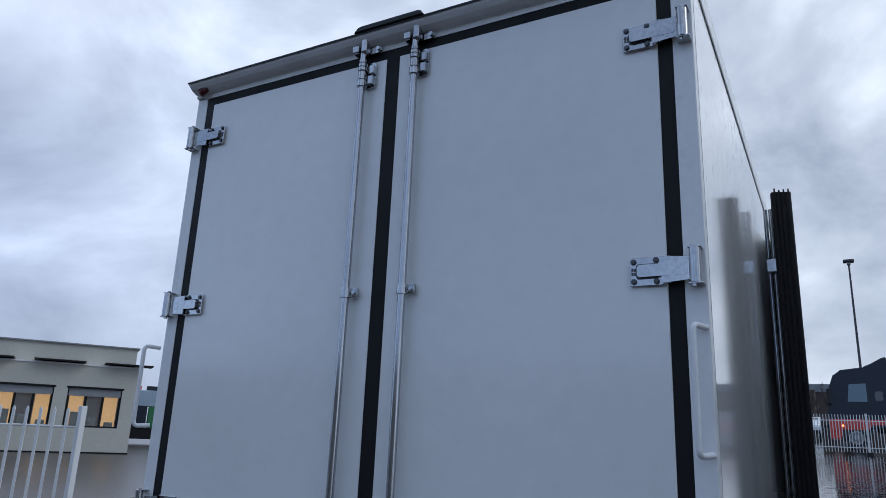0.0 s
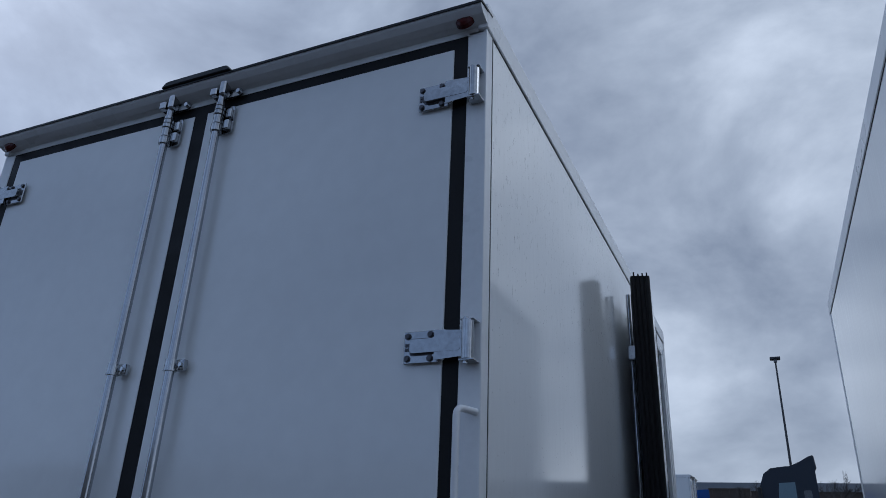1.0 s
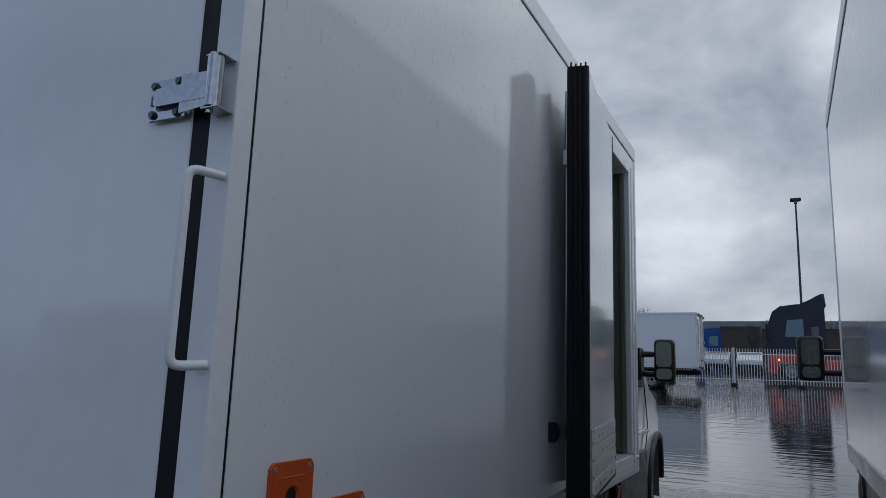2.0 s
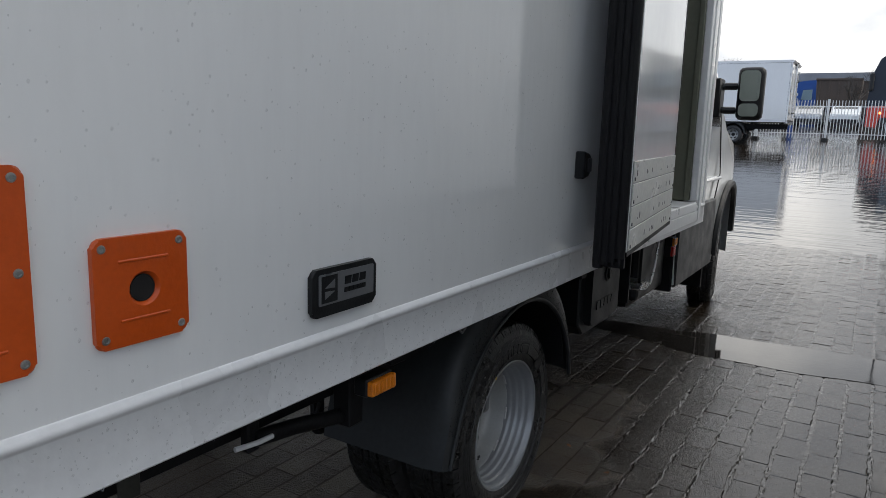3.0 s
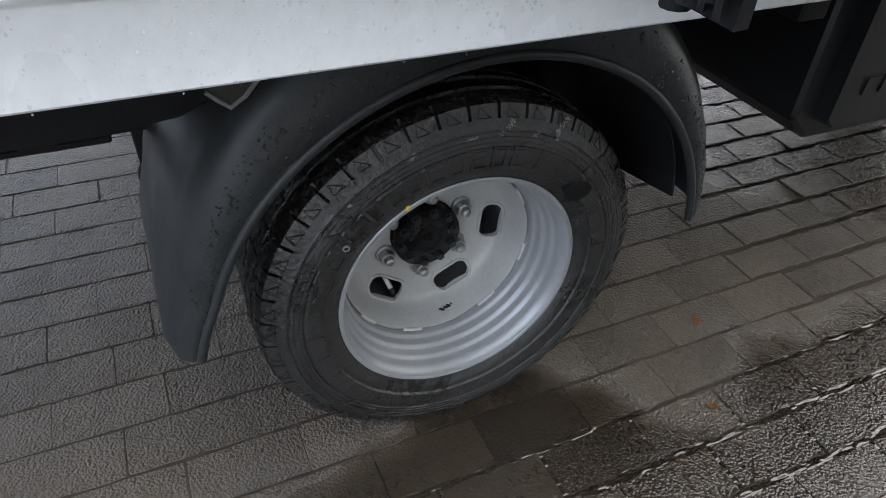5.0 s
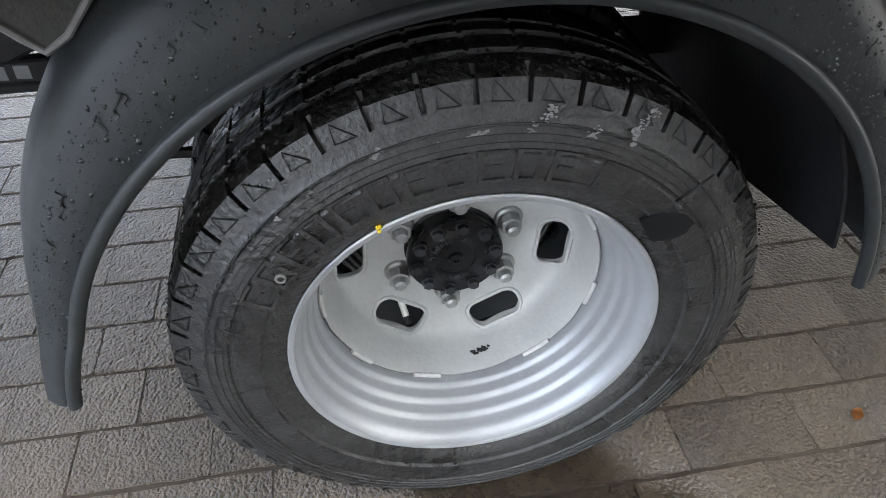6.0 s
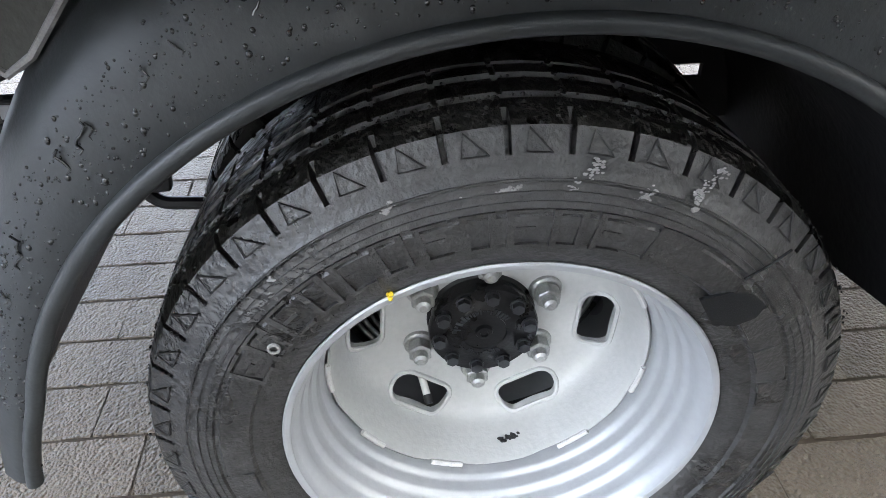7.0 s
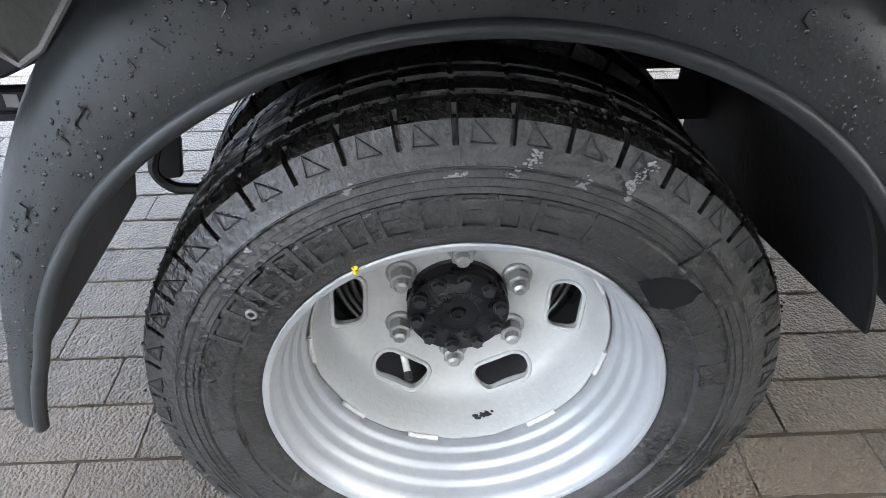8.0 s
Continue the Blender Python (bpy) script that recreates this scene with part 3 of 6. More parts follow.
    for k in range(10):
        a = radians(9 + 36 * k)
        bm = B()
        c = Vector((x - 0.149, y + 0.0540 * math.cos(a), z + 0.0540 * math.sin(a)))
        rod(bm, c, c + Vector((0.003, 0, 0)), 0.0092, 16)
        rod(bm, c, c + Vector((0.0095, 0, 0)), 0.0076, 6)
        part("hub_screw", bm, "cast", hub)
    rng = random.Random(9)
    for a0, a1 in ((35, 172), (212, 300)):
        a = a0
        while a < a1:
            w = rng.uniform(2.5, 6.5)
            lo = rng.choice((0.0290, 0.0300, 0.0330))
            part("cast_mark", arc_bar(B(), (x, y, z), lo, rng.choice((0.0345, 0.0370, 0.0378)), a, a + w, -0.1478, -0.1462, 2), "cast", hub)
            a += w + rng.uniform(1.5, 4.0)
    # wheel nuts on washers with stud ends
    for k in range(6):
        a = radians(26 + 60 * k)
        c = Vector((x - 0.178, y + 0.085 * math.cos(a), z + 0.085 * math.sin(a)))
        bm = B()
        lathe(bm, [(-0.002, 0.0), (0.0, 0.0205), (0.006, 0.0190), (0.008, 0.0165), (0.008, 0.0)], c, 24)
        tmp = B()
        rod(tmp, c + Vector((0.007, 0, 0)), c + Vector((0.024, 0, 0)), 0.0155, 6)
        bmesh.ops.bevel(tmp, geom=tmp.edges[:], offset=0.0015, segments=1, affect="EDGES")
        merge(bm, tmp)
        lathe(bm, [(0.022, 0.0098), (0.026, 0.0094), (0.033, 0.0085), (0.036, 0.005), (0.036, 0.0)], c, 20)
        part("wheel_nut", bm, "nut", parent)
    # weld seams between disc and rim
    for a, wide in ((-20, 13), (-60, 14), (-113, 13), (-147, 12), (-186, 13), (24, 13), (68, 14), (112, 12)):
        pts = [(x - 0.0945 + 0.0004 * math.sin(2.3 * i), y + 0.1803 * math.cos(radians(a + i * wide / 9)), z + 0.1803 * math.sin(radians(a + i * wide / 9))) for i in range(10)]
        part("weld_seam", tube(B(), pts, 0.0034, 8), "weld", rim, smooth=True)
    # a smear of old grease
    rng = random.Random(4)
    bm = B()
    for k in range(14):
        a = radians(-80 + rng.gauss(0, 3.0))
        bmesh.ops.create_icosphere(bm, subdivisions=1, radius=1, matrix=Matrix.LocRotScale((x - 0.124 + rng.gauss(0, 0.0035), y + 0.1716 * math.cos(a), z + 0.1716 * math.sin(a)), None, (rng.uniform(0.001, 0.004), rng.uniform(0.002, 0.006), 0.0009)))
    part("grease_mark", bm, "hole", rim)
    # valve stem with a dark cap, leaning out of a slot
    a = radians(-124)
    bm = B()
    v0 = Vector((x - 0.215, y + 0.150 * math.cos(a), z + 0.150 * math.sin(a) + 0.045))
    v1 = Vector((x - 0.160, y + 0.140 * math.cos(a) + 0.008, z + 0.140 * math.sin(a)))
    rod(bm, v0, v1, 0.0050, 10)
    part("valve_stem", bm, "kick", parent, smooth=True)
    bm = B()
    rod(bm, v1, v1 + (v1 - v0).normalized() * 0.012, 0.0055, 10)
    part("valve_cap", bm, "dark", parent, smooth=True)
    # raised wordless marks on the side wall, in place of the maker's name
    cx = x + 0.0138
    for k in range(11):
        a0 = 153 - 7.6 * k
        bm = B()
        arc_bar(bm, (cx, y, z), 0.2460, 0.2490, a0 - 5.8, a0, -0.003, 0.0010)
        arc_bar(bm, (cx, y, z), 0.2780, 0.2810, a0 - 5.8, a0, -0.003, 0.0010)
        arc_bar(bm, (cx, y, z), 0.2490, 0.2780, a0 - 1.2, a0, -0.003, 0.0010, 1)
        if k % 2:
            arc_bar(bm, (cx, y, z), 0.2490, 0.2780, a0 - 5.8, a0 - 4.6, -0.003, 0.0010, 1)
        else:
            arc_bar(bm, (cx, y, z), 0.2620, 0.2655, a0 - 4.8, a0 - 1.5, -0.003, 0.0010, 2)
        part("raised_mark", bm, "mark", tyre)
    part("raised_mark", arc_bar(B(), (cx, y, z), 0.247, 0.281, 57, 66, -0.003, 0.0006), "mark", tyre)
    for a0 in (-46, -37, -28, 14, 25, 36, 190, 201, 212, 223):
        part("raised_mark", arc_bar(B(), (cx, y, z), 0.250, 0.277, a0 - 7, a0, -0.003, 0.0006, 3), "mark", tyre)
    for a0 in range(100, 146, 4):
        part("raised_mark", arc_bar(B(), (cx, y, z), 0.2350, 0.2400, a0 - 2.2, a0, -0.008, -0.0066, 2), "mark", tyre)
    for k in range(43):
        a0 = 360 * (k + 0.14) / 43
        ring = []
        for da, dr in ((0.9, 0.0), (4.6, 0.001), (4.0, 0.017)):
            aa, rr = radians(a0 + da), 0.3225 + dr
            ring.append(Vector((x + 0.0018 - dr * 0.50, y + rr * math.cos(aa), z + rr * math.sin(aa))))
        part("tread_mark", tube(B(), ring + [ring[0]], 0.0008, 4), "hole", tyre)
    for r0 in (0.2875, 0.2955, 0.3055):
        bm = B()
        tube(bm, [(x + 0.0142 - max(0, r0 - 0.28) * 0.15, y + r0 * math.cos(radians(4 * k)), z + r0 * math.sin(radians(4 * k))) for k in range(91)], 0.0009, 5)
        part("mould_line", bm, "tyre", tyre, smooth=True)
    bm = B()
    prism(bm, [(2.050, 0.512), (2.075, 0.518), (2.098, 0.514), (2.112, 0.500), (2.106, 0.486), (2.088, 0.478), (2.068, 0.482), (2.058, 0.498)], "x", x + 0.0115, x + 0.0146)
    part("wet_patch", bm, "drop", tyre)
    bm = B()
    tube(bm, [(x + 0.0142, 2.084, 0.532), (x + 0.0140, 2.102, 0.545), (x + 0.0130, 2.118, 0.560)], 0.0012, 5)
    part("wet_patch", bm, "drop", tyre)
    # scuffs, the paint dot and a pale ring
    for cyy, czz, ln, tilt in ((1.939, 0.640, 0.030, 40), (1.925, 0.627, 0.018, 5), (2.039, 0.623, 0.030, 35), (2.030, 0.610, 0.016, 70), (1.845, 0.624, 0.008, 75), (1.790, 0.622, 0.012, 60), (1.700, 0.560, 0.014, -30), (2.075, 0.560, 0.010, 80), (1.985, 0.618, 0.022, 25), (1.880, 0.632, 0.020, 8)):
        rows = []
        for i in range(46):
            t, w = random.uniform(-0.5, 0.5) * ln, random.gauss(0, 0.0022) * (1.3 if ln > 0.02 else 0.6)
            c, e = math.cos(radians(tilt)), math.sin(radians(tilt))
            py, pz = cyy + t * c - w * e, czz + t * e + w * c
            rad = math.hypot(py - y, pz - z)
            q = random.uniform(0.0005, 0.0019)
            rows.append(((x + 0.0108 - max(0, rad - 0.304) * 0.36, py, pz), (0.0006, q * 1.2, q * 0.8)))
        bm = drops(rows, 1)
        part("scuff_mark", bm, "chalk", tyre)
    bm = B()
    lathe(bm, [(0.000, 0.0060), (0.0020, 0.0056), (0.0020, 0.0036), (0.0004, 0.0034)], (x + 0.0132, 1.686, 0.490), 12)
    part("pale_ring", bm, "chalk", tyre)
    bm = B()
    for i in range(9):
        a = radians(117.5 + random.uniform(-1.4, 1.4))
        r = 0.2195 + random.uniform(-0.002, 0.004)
        bmesh.ops.create_icosphere(bm, subdivisions=1, radius=random.uniform(0.0012, 0.0026), matrix=Matrix.Translation((x + 0.002, y + r * math.cos(a), z + r * math.sin(a))))
    part("paint_dot", bm, "yellow", rim)


def plain_wheel(parent, x, y, z, side):
    """A single front wheel with a bulging disc."""
    part("tyre", tyre_mesh((x, y, z), side), "tyre", parent, smooth=True)
    bm = B()
    prof = [(-0.19, 0.213), (-0.030, 0.214), (-0.022, 0.219), (-0.020, 0.216), (-0.030, 0.205), (-0.04, 0.198), (-0.05, 0.185), (-0.055, 0.17), (-0.02, 0.15), (-0.03, 0.12), (-0.028, 0.09), (-0.03, 0.075), (-0.02, 0.06), (-0.01, 0.05), (-0.01, 0.0)]
    lathe(bm, [(side * (u - 0.02), r) for u, r in prof], (x, y, z), 48)
    part("rim", bm, "disc", parent, smooth=True)


# ---------------------------------------------------------------- box van pieces
def hinge(parent, z0, z1, mirror):
    """A pressed strap hinge on a rear door; mirror -1 turns it for the other edge."""
    def sx(v):
        return v if mirror > 0 else BOX_X - v
    mid_z = (z0 + z1) / 2
    bm = B()
    box(bm, sx(-0.222), sx(-0.118), -0.014, -0.008, z0, z1, 0.002)
    prism(bm, [(sx(-0.125), z0 + 0.004), (sx(-0.125), z1 - 0.004), (sx(-0.045), z1 - 0.010), (sx(-0.045), z0 + 0.010)], "y", -0.026, -0.021)
    prism(bm, [(sx(-0.128), -0.010), (sx(-0.100), -0.026), (sx(-0.096), -0.022), (sx(-0.122), -0.007)], "z", z0 + 0.004, z1 - 0.004)
    prism(bm, round_rect(min(sx(-0.198), sx(-0.050)), max(sx(-0.198), sx(-0.050)), mid_z - 0.019, mid_z + 0.019, 0.006), "y", -0.027, -0.012, 0.0015)
    ob = part("hinge", bm, "steel", parent, "galvanised steel strap hinge with dark bolts")
    # dark plate that draws the shadow line round the raised strap
    bm = B()
    lo, hi = min(sx(-0.203), sx(-0.132)), max(sx(-0.203), sx(-0.132))
    prism(bm, round_rect(lo, hi, mid_z - 0.024, mid_z + 0.024, 0.008), "y", -0.0152, -0.0138)
    part("strap_shadow", bm, "bolt", parent)
    bm = B()
    rod(bm, (sx(-0.026), -0.034, z0 - 0.002), (sx(-0.026), -0.034, z1 + 0.012), 0.0165, 20)
    rod(bm, (sx(-0.031), -0.036, z0 - 0.014), (sx(-0.031), -0.036, z1 + 0.020), 0.007, 12)
    box(bm, sx(-0.046), sx(-0.004), -0.046, -0.001, z0 - 0.007, z0 - 0.002, 0.001)
    box(bm, sx(-0.044), sx(-0.006), -0.046, -0.001, z1 + 0.011, z1 + 0.0145, 0.001)
    part("hinge", bm, "steel", parent, smooth=True)
    for u, v in ((-0.210, z1 - 0.014), (-0.210, z0 + 0.014), (-0.142, z1 - 0.012), (-0.142, z0 + 0.012)):
        bm = B()
        rod(bm, (sx(u), -0.008, v), (sx(u), -0.021, v), 0.0072, 6)
        rod(bm, (sx(u), -0.008, v), (sx(u), -0.0165, v), 0.0095, 14)
        part("bolt", bm, "bolt", parent)
    bm = B()
    for v in (-0.006, 0.006):
        for u in (-0.214, -0.206):
            box(bm, sx(u) - 0.003, sx(u) + 0.003, -0.0165, -0.013, mid_z + v - 0.0045, mid_z + v + 0.0045)
    part("stamped_mark", bm, "bolt", parent)
    return ob


def lock_rod(door, x, z_low):
    bm = B()
    rod(bm, (x, -0.034, z_low), (x, -0.034, 2.985), 0.0145, 18)
    part("lock_rod", bm, "chrome", door, smooth=True)
    # mid clamp
    bm = B()
    rod(bm, (x, -0.034, 1.958), (x, -0.034, 1.990), 0.019, 18)
    rod(bm, (x, -0.034, 1.953), (x, -0.034, 1.958), 0.021, 18)
    box(bm, x + 0.005, x + 0.046, -0.026, -0.008, 1.956, 1.992, 0.004, 2)
    rod(bm, (x + 0.034, -0.026, 1.974), (x + 0.034, -0.033, 1.974), 0.008, 6)
    part("rod_clamp", bm, "steel", door, smooth=True)
    # long guide under the keeper
    bm = B()
    prism(bm, round_rect(x - 0.012, x + 0.052, 2.835, 2.950, 0.012), "y", -0.013, -0.007, 0.001)
    box(bm, x + 0.022, x + 0.046, -0.030, -0.012, 2.845, 2.885, 0.003)
    box(bm, x + 0.022, x + 0.046, -0.026, -0.012, 2.895, 2.935, 0.003)
    part("rod_guide", bm, "steel", door)
    bm = B()
    for a, b2, r in ((2.835, 2.862, 0.021), (2.868, 2.900, 0.018), (2.906, 2.920, 0.020), (2.925, 2.938, 0.019), (2.943, 2.955, 0.018)):
        rod(bm, (x, -0.034, a), (x, -0.034, b2), r, 18)
    part("rod_sleeve", bm, "steel", door, smooth=True)
    for u, v in ((0.030, 2.910), (0.044, 2.893), (0.030, 2.876)):
        bm = B()
        rod(bm, (x + u, -0.007, v), (x + u, -0.020, v), 0.006, 6)
        part("bolt", bm, "bolt", door)


def keeper(truck, x, flip):
    """The forged keeper on the header that takes the rod's cam."""
    bm = B()
    prism(bm, round_rect(x - 0.065, x + 0.065, 2.990, 3.022, 0.015), "y", -0.018, -0.010, 0.001)
    box(bm, x - 0.045 * flip - 0.016, x - 0.045 * flip + 0.016, -0.052, -0.016, 2.992, 3.026, 0.004)
    box(bm, x - 0.014, x + 0.014, -0.056, -0.020, 2.985, 3.045, 0.005)
    rod(bm, (x + 0.052, -0.018, 3.006), (x + 0.052, -0.028, 3.006), 0.009, 12)
    part("rod_keeper", bm, "steel", truck)


def grab_handle(truck, x, z0, z1):
    out = -0.065
    pts = rounded([(x, -0.004, z1), (x - 0.028, out, z1 + 0.004), (x - 0.028, out, z0 - 0.004), (x, -0.004, z0)], 0.022)
    part("grab_handle", tube(B(), pts, 0.009, 12), "frame", truck, "white bent-tube grab handle", smooth=True)


def socket_plate(truck, y0, y1, z0, z1, holes, screws):
    bm = B()
    prism(bm, round_rect(y0, y1, z0, z1, 0.012), "x", 0.0005, 0.009, 0.003)
    plate = part("socket_plate", bm, "orange", truck, "orange moulded plastic socket cover plate")
    for a, b2 in ((z1 - 0.030, z1 - 0.034), (z0 + 0.036, z0 + 0.032)):
        bm = box(B(), 0.0085, 0.0105, y0 + 0.034, y1 - 0.030, b2, a, 0.001)
        part("moulded_ridge", bm, "orange", plate)
    yc = (y0 + y1) / 2 + 0.002
    cut = B()
    for z in holes:
        lathe(cut, [(0.020, 0.0), (0.020, 0.0238), (0.0098, 0.0238), (0.0086, 0.0230), (0.0050, 0.0198), (0.0022, 0.0186), (0.0022, 0.0)], (0, yc, z), 32)
    bmesh.ops.remove_doubles(cut, verts=cut.verts, dist=1e-6)
    settled(plate, part("cutter", cut, "orange"))
    plate.data.polygons.foreach_set("use_smooth", [True] * len(plate.data.polygons))
    plate.data.set_sharp_from_angle(angle=radians(38))
    # shallow dark disc gives the shade of the hole's missing depth
    for z in holes:
        part("socket_hole", lathe(B(), [(0.0030, 0.0172), (0.0030, 0.0)], (0, yc, z), 28), "hole", plate)
        part("socket_rim", tube(B(), [(0.0030, yc + 0.0176 * math.cos(radians(15 * k)), z + 0.0176 * math.sin(radians(15 * k))) for k in range(25)], 0.0012, 6), "dark", plate, smooth=True)
    for y, z in screws:
        bm = B()
        lathe(bm, [(0.0085, 0.0060), (0.0103, 0.0054), (0.0106, 0.0034), (0.0092, 0.0026), (0.0092, 0.0)], (0, y, z), 14)
        part("screw", bm, "nut", plate, smooth=True)


def badge(truck):
    y0, y1, z0, z1 = 0.779, 0.959, 0.972, 1.059
    bm = prism(B(), round_rect(y0, y1, z0, z1, 0.012), "x", 0.0005, 0.011, 0.003)
    b = part("maker_badge", bm, "dark", truck, "black framed badge with plain grey shapes")
    part("badge_face", prism(B(), round_rect(y0 + 0.016, y1 - 0.010, z0 + 0.021, z1 - 0.010, 0.003), "x", 0.0112, 0.0128), "grey", b)
    part("badge_field", box(B(), 0.0126, 0.0136, y0 + 0.022, y0 + 0.064, z0 + 0.025, z1 - 0.013), "dark", b)
    part("badge_shape", prism(B(), [(y0 + 0.030, z0 + 0.052), (y0 + 0.056, z0 + 0.066), (y0 + 0.056, z0 + 0.050)], "x", 0.0134, 0.0146), "grey", b)
    part("badge_shape", prism(B(), [(y0 + 0.030, z0 + 0.046), (y0 + 0.030, z0 + 0.032), (y0 + 0.056, z0 + 0.044)], "x", 0.0134, 0.0146), "grey", b)
    for k in range(3):
        part("badge_bar", prism(B(), [(y0 + 0.084 + 0.021 * k, z0 + 0.051), (y0 + 0.101 + 0.021 * k, z0 + 0.051), (y0 + 0.103 + 0.021 * k, z0 + 0.066), (y0 + 0.086 + 0.021 * k, z0 + 0.066)], "x", 0.0126, 0.0142), "dark", b)
    for k in range(5):
        part("badge_bar", prism(B(), [(y0 + 0.083 + 0.0125 * k, z0 + 0.036), (y0 + 0.0935 + 0.0125 * k, z0 + 0.036), (y0 + 0.0945 + 0.0125 * k, z0 + 0.045), (y0 + 0.084 + 0.0125 * k, z0 + 0.045)], "x", 0.0126, 0.0142), "dark", b)


def mudguard(truck, yc, zc, side, detailed):
    """A moulded guard over the twin wheels: a rounded face with a rolled lip, and a shell that runs inwards."""
    def loft(section, a0, a1, n, close):
        bm = B()
        rings = []
        for k in range(n + 1):
            a = radians(a0 + (a1 - a0) * k / n)
            ring = []
            for x, r in section(a):
                px, py, pz = x, yc + r * math.cos(a), zc + r * math.sin(a)
                if pz < 0.47 and py < yc:
                    py -= (0.47 - pz) * 0.16
                ring.append(bm.verts.new((px if side > 0 else BOX_X - px, py, min(pz, 0.800))))
            rings.append(ring)
        m = len(rings[0])
        for u, v in zip(rings, rings[1:]):
            for i in range(m if close else m - 1):
                bm.faces.new((u[i], u[(i + 1) % m], v[(i + 1) % m], v[i]))
        if close:
            bm.faces.new(rings[0][::-1])
            bm.faces.new(rings[-1])
        return bm
    lip = 0.430

    def shell(a):
        up = math.sin(a)
        wide = 0.040 + 0.086 * max(0.0, up) ** 1.9
        outer = lip + wide
        deep = -0.53 - 0.29 * min(1.0, max(0.0, (2.0 - a) / 0.25))
        top = [(-0.103, lip), (-0.101, lip + 0.010), (-0.103, lip + 0.4 * wide), (-0.112, lip + 0.72 * wide), (-0.132, outer - 0.006), (-0.165, outer + 0.004), (deep, outer + 0.004)]
        under = [(deep, outer), (-0.165, outer), (-0.136, outer - 0.010), (-0.116, lip + 0.70 * wide), (-0.107, lip + 0.4 * wide), (-0.105, lip + 0.010), (-0.106, lip)]
        return top + under

    def bead(a):
        return [(-0.102 + 0.0075 * math.cos(t), lip + 0.0075 * math.sin(t)) for t in [2 * math.pi * k / 14 for k in range(14)]]
    guard = part("mudguard", loft(shell, 8, 175.5, 64, True), "guard", truck, "wet black plastic mudguard over the rear wheels", smooth=True)
    part("rolled_lip", loft(bead, 8, 175.5, 64, True), "guard", guard, smooth=True)
    if detailed:
        rng = random.Random(5)
        rows = []
        for _ in range(2600):
            a = radians(rng.uniform(12, 174))
            up = max(0.0, math.sin(a))
            wide = 0.040 + 0.086 * up ** 1.9
            f = rng.uniform(0.10, 0.68)
            r = lip + f * wide
            pz = zc + r * math.sin(a)
            if pz > 0.795:
                continue
            x = -0.1015 if f < 0.3 else -0.103 - max(0, f - 0.4) * 0.028
            q = rng.choice([0.0005, 0.0006, 0.0007, 0.0008, 0.0009, 0.0011, 0.0016]) * rng.uniform(0.65, 1.05)
            if rng.random() < 0.02:
                q = rng.uniform(0.0018, 0.0025)
            rows.append(((x, yc + r * math.cos(a), pz), (q * 0.5, q * rng.uniform(0.85, 1.15), q * rng.uniform(0.9, 1.45))))
        bm = drops(rows)
        part("raindrop", bm, "drop", guard, "clear raindrops on the guard", smooth=True, kind="stuff")
        bm = B()
        for _ in range(44):
            a = radians(rng.uniform(20, 168))
            wide = 0.040 + 0.086 * max(0.0, math.sin(a)) ** 1.9
            r = lip + rng.uniform(0.3, 0.6) * wide
            y0, z0 = yc + r * math.cos(a), min(0.79, zc + r * math.sin(a))
            pts = []
            for k in range(rng.randint(6, 18)):
                pts.append((-0.1040, y0, z0))
                y0 += rng.uniform(-0.0045, 0.0045)
                z0 -= rng.uniform(0.002, 0.006)
                if math.hypot(y0 - yc, z0 - zc) < lip + 0.012:
                    break
            if len(pts) > 2:
                tube(bm, pts, rng.uniform(0.0005, 0.0011), 7)
        part("rivulet", bm, "drop", guard, "thin runs of rain water", smooth=True, kind="stuff")
    bm = B()
    rows = []
    for k in range(17):
        a = radians(17.5 + 85 * k / 16)
        r = float(np.interp(math.degrees(a), [17.5, 45, 102.5], [0.392, 0.424, 0.428]))
        low = a - radians(19.5) * (1 - k / 16)
        rows.append([bm.verts.new((x if side > 0 else BOX_X - x, yc + q * math.cos(b), zc + q * math.sin(b))) for x, q, b in ((-0.108, r, a), (-0.70, r, low), (-0.70, r + 0.004, low), (-0.108, r + 0.004, a))])
    for u, v in zip(rows, rows[1:]):
        for i in range(4):
            bm.faces.new((u[i], u[(i + 1) % 4], v[(i + 1) % 4], v[i]))
    bm.faces.new(rows[0][::-1])
    bm.faces.new(rows[-1])
    part("guard_liner", bm, "chassis", guard, smooth=True)
    # added plate blocks the lit ground behind; its slot leaves one bright gap
    plate = B()
    px = sorted((-0.602 if side > 0 else BOX_X + 0.602, -0.612 if side > 0 else BOX_X + 0.612))
    for y0, y1, z0, z1 in ((0.10, 0.282, 0.44, 0.80), (0.338, 0.50, 0.44, 0.80), (0.282, 0.338, 0.44, 0.503), (0.282, 0.338, 0.524, 0.80)):
        box(plate, *px, yc + y0, yc + y1, z0, z1)
    part("light_block_plate", plate, "chassis", guard)
    return guard


WHEEL_Y = 5.68


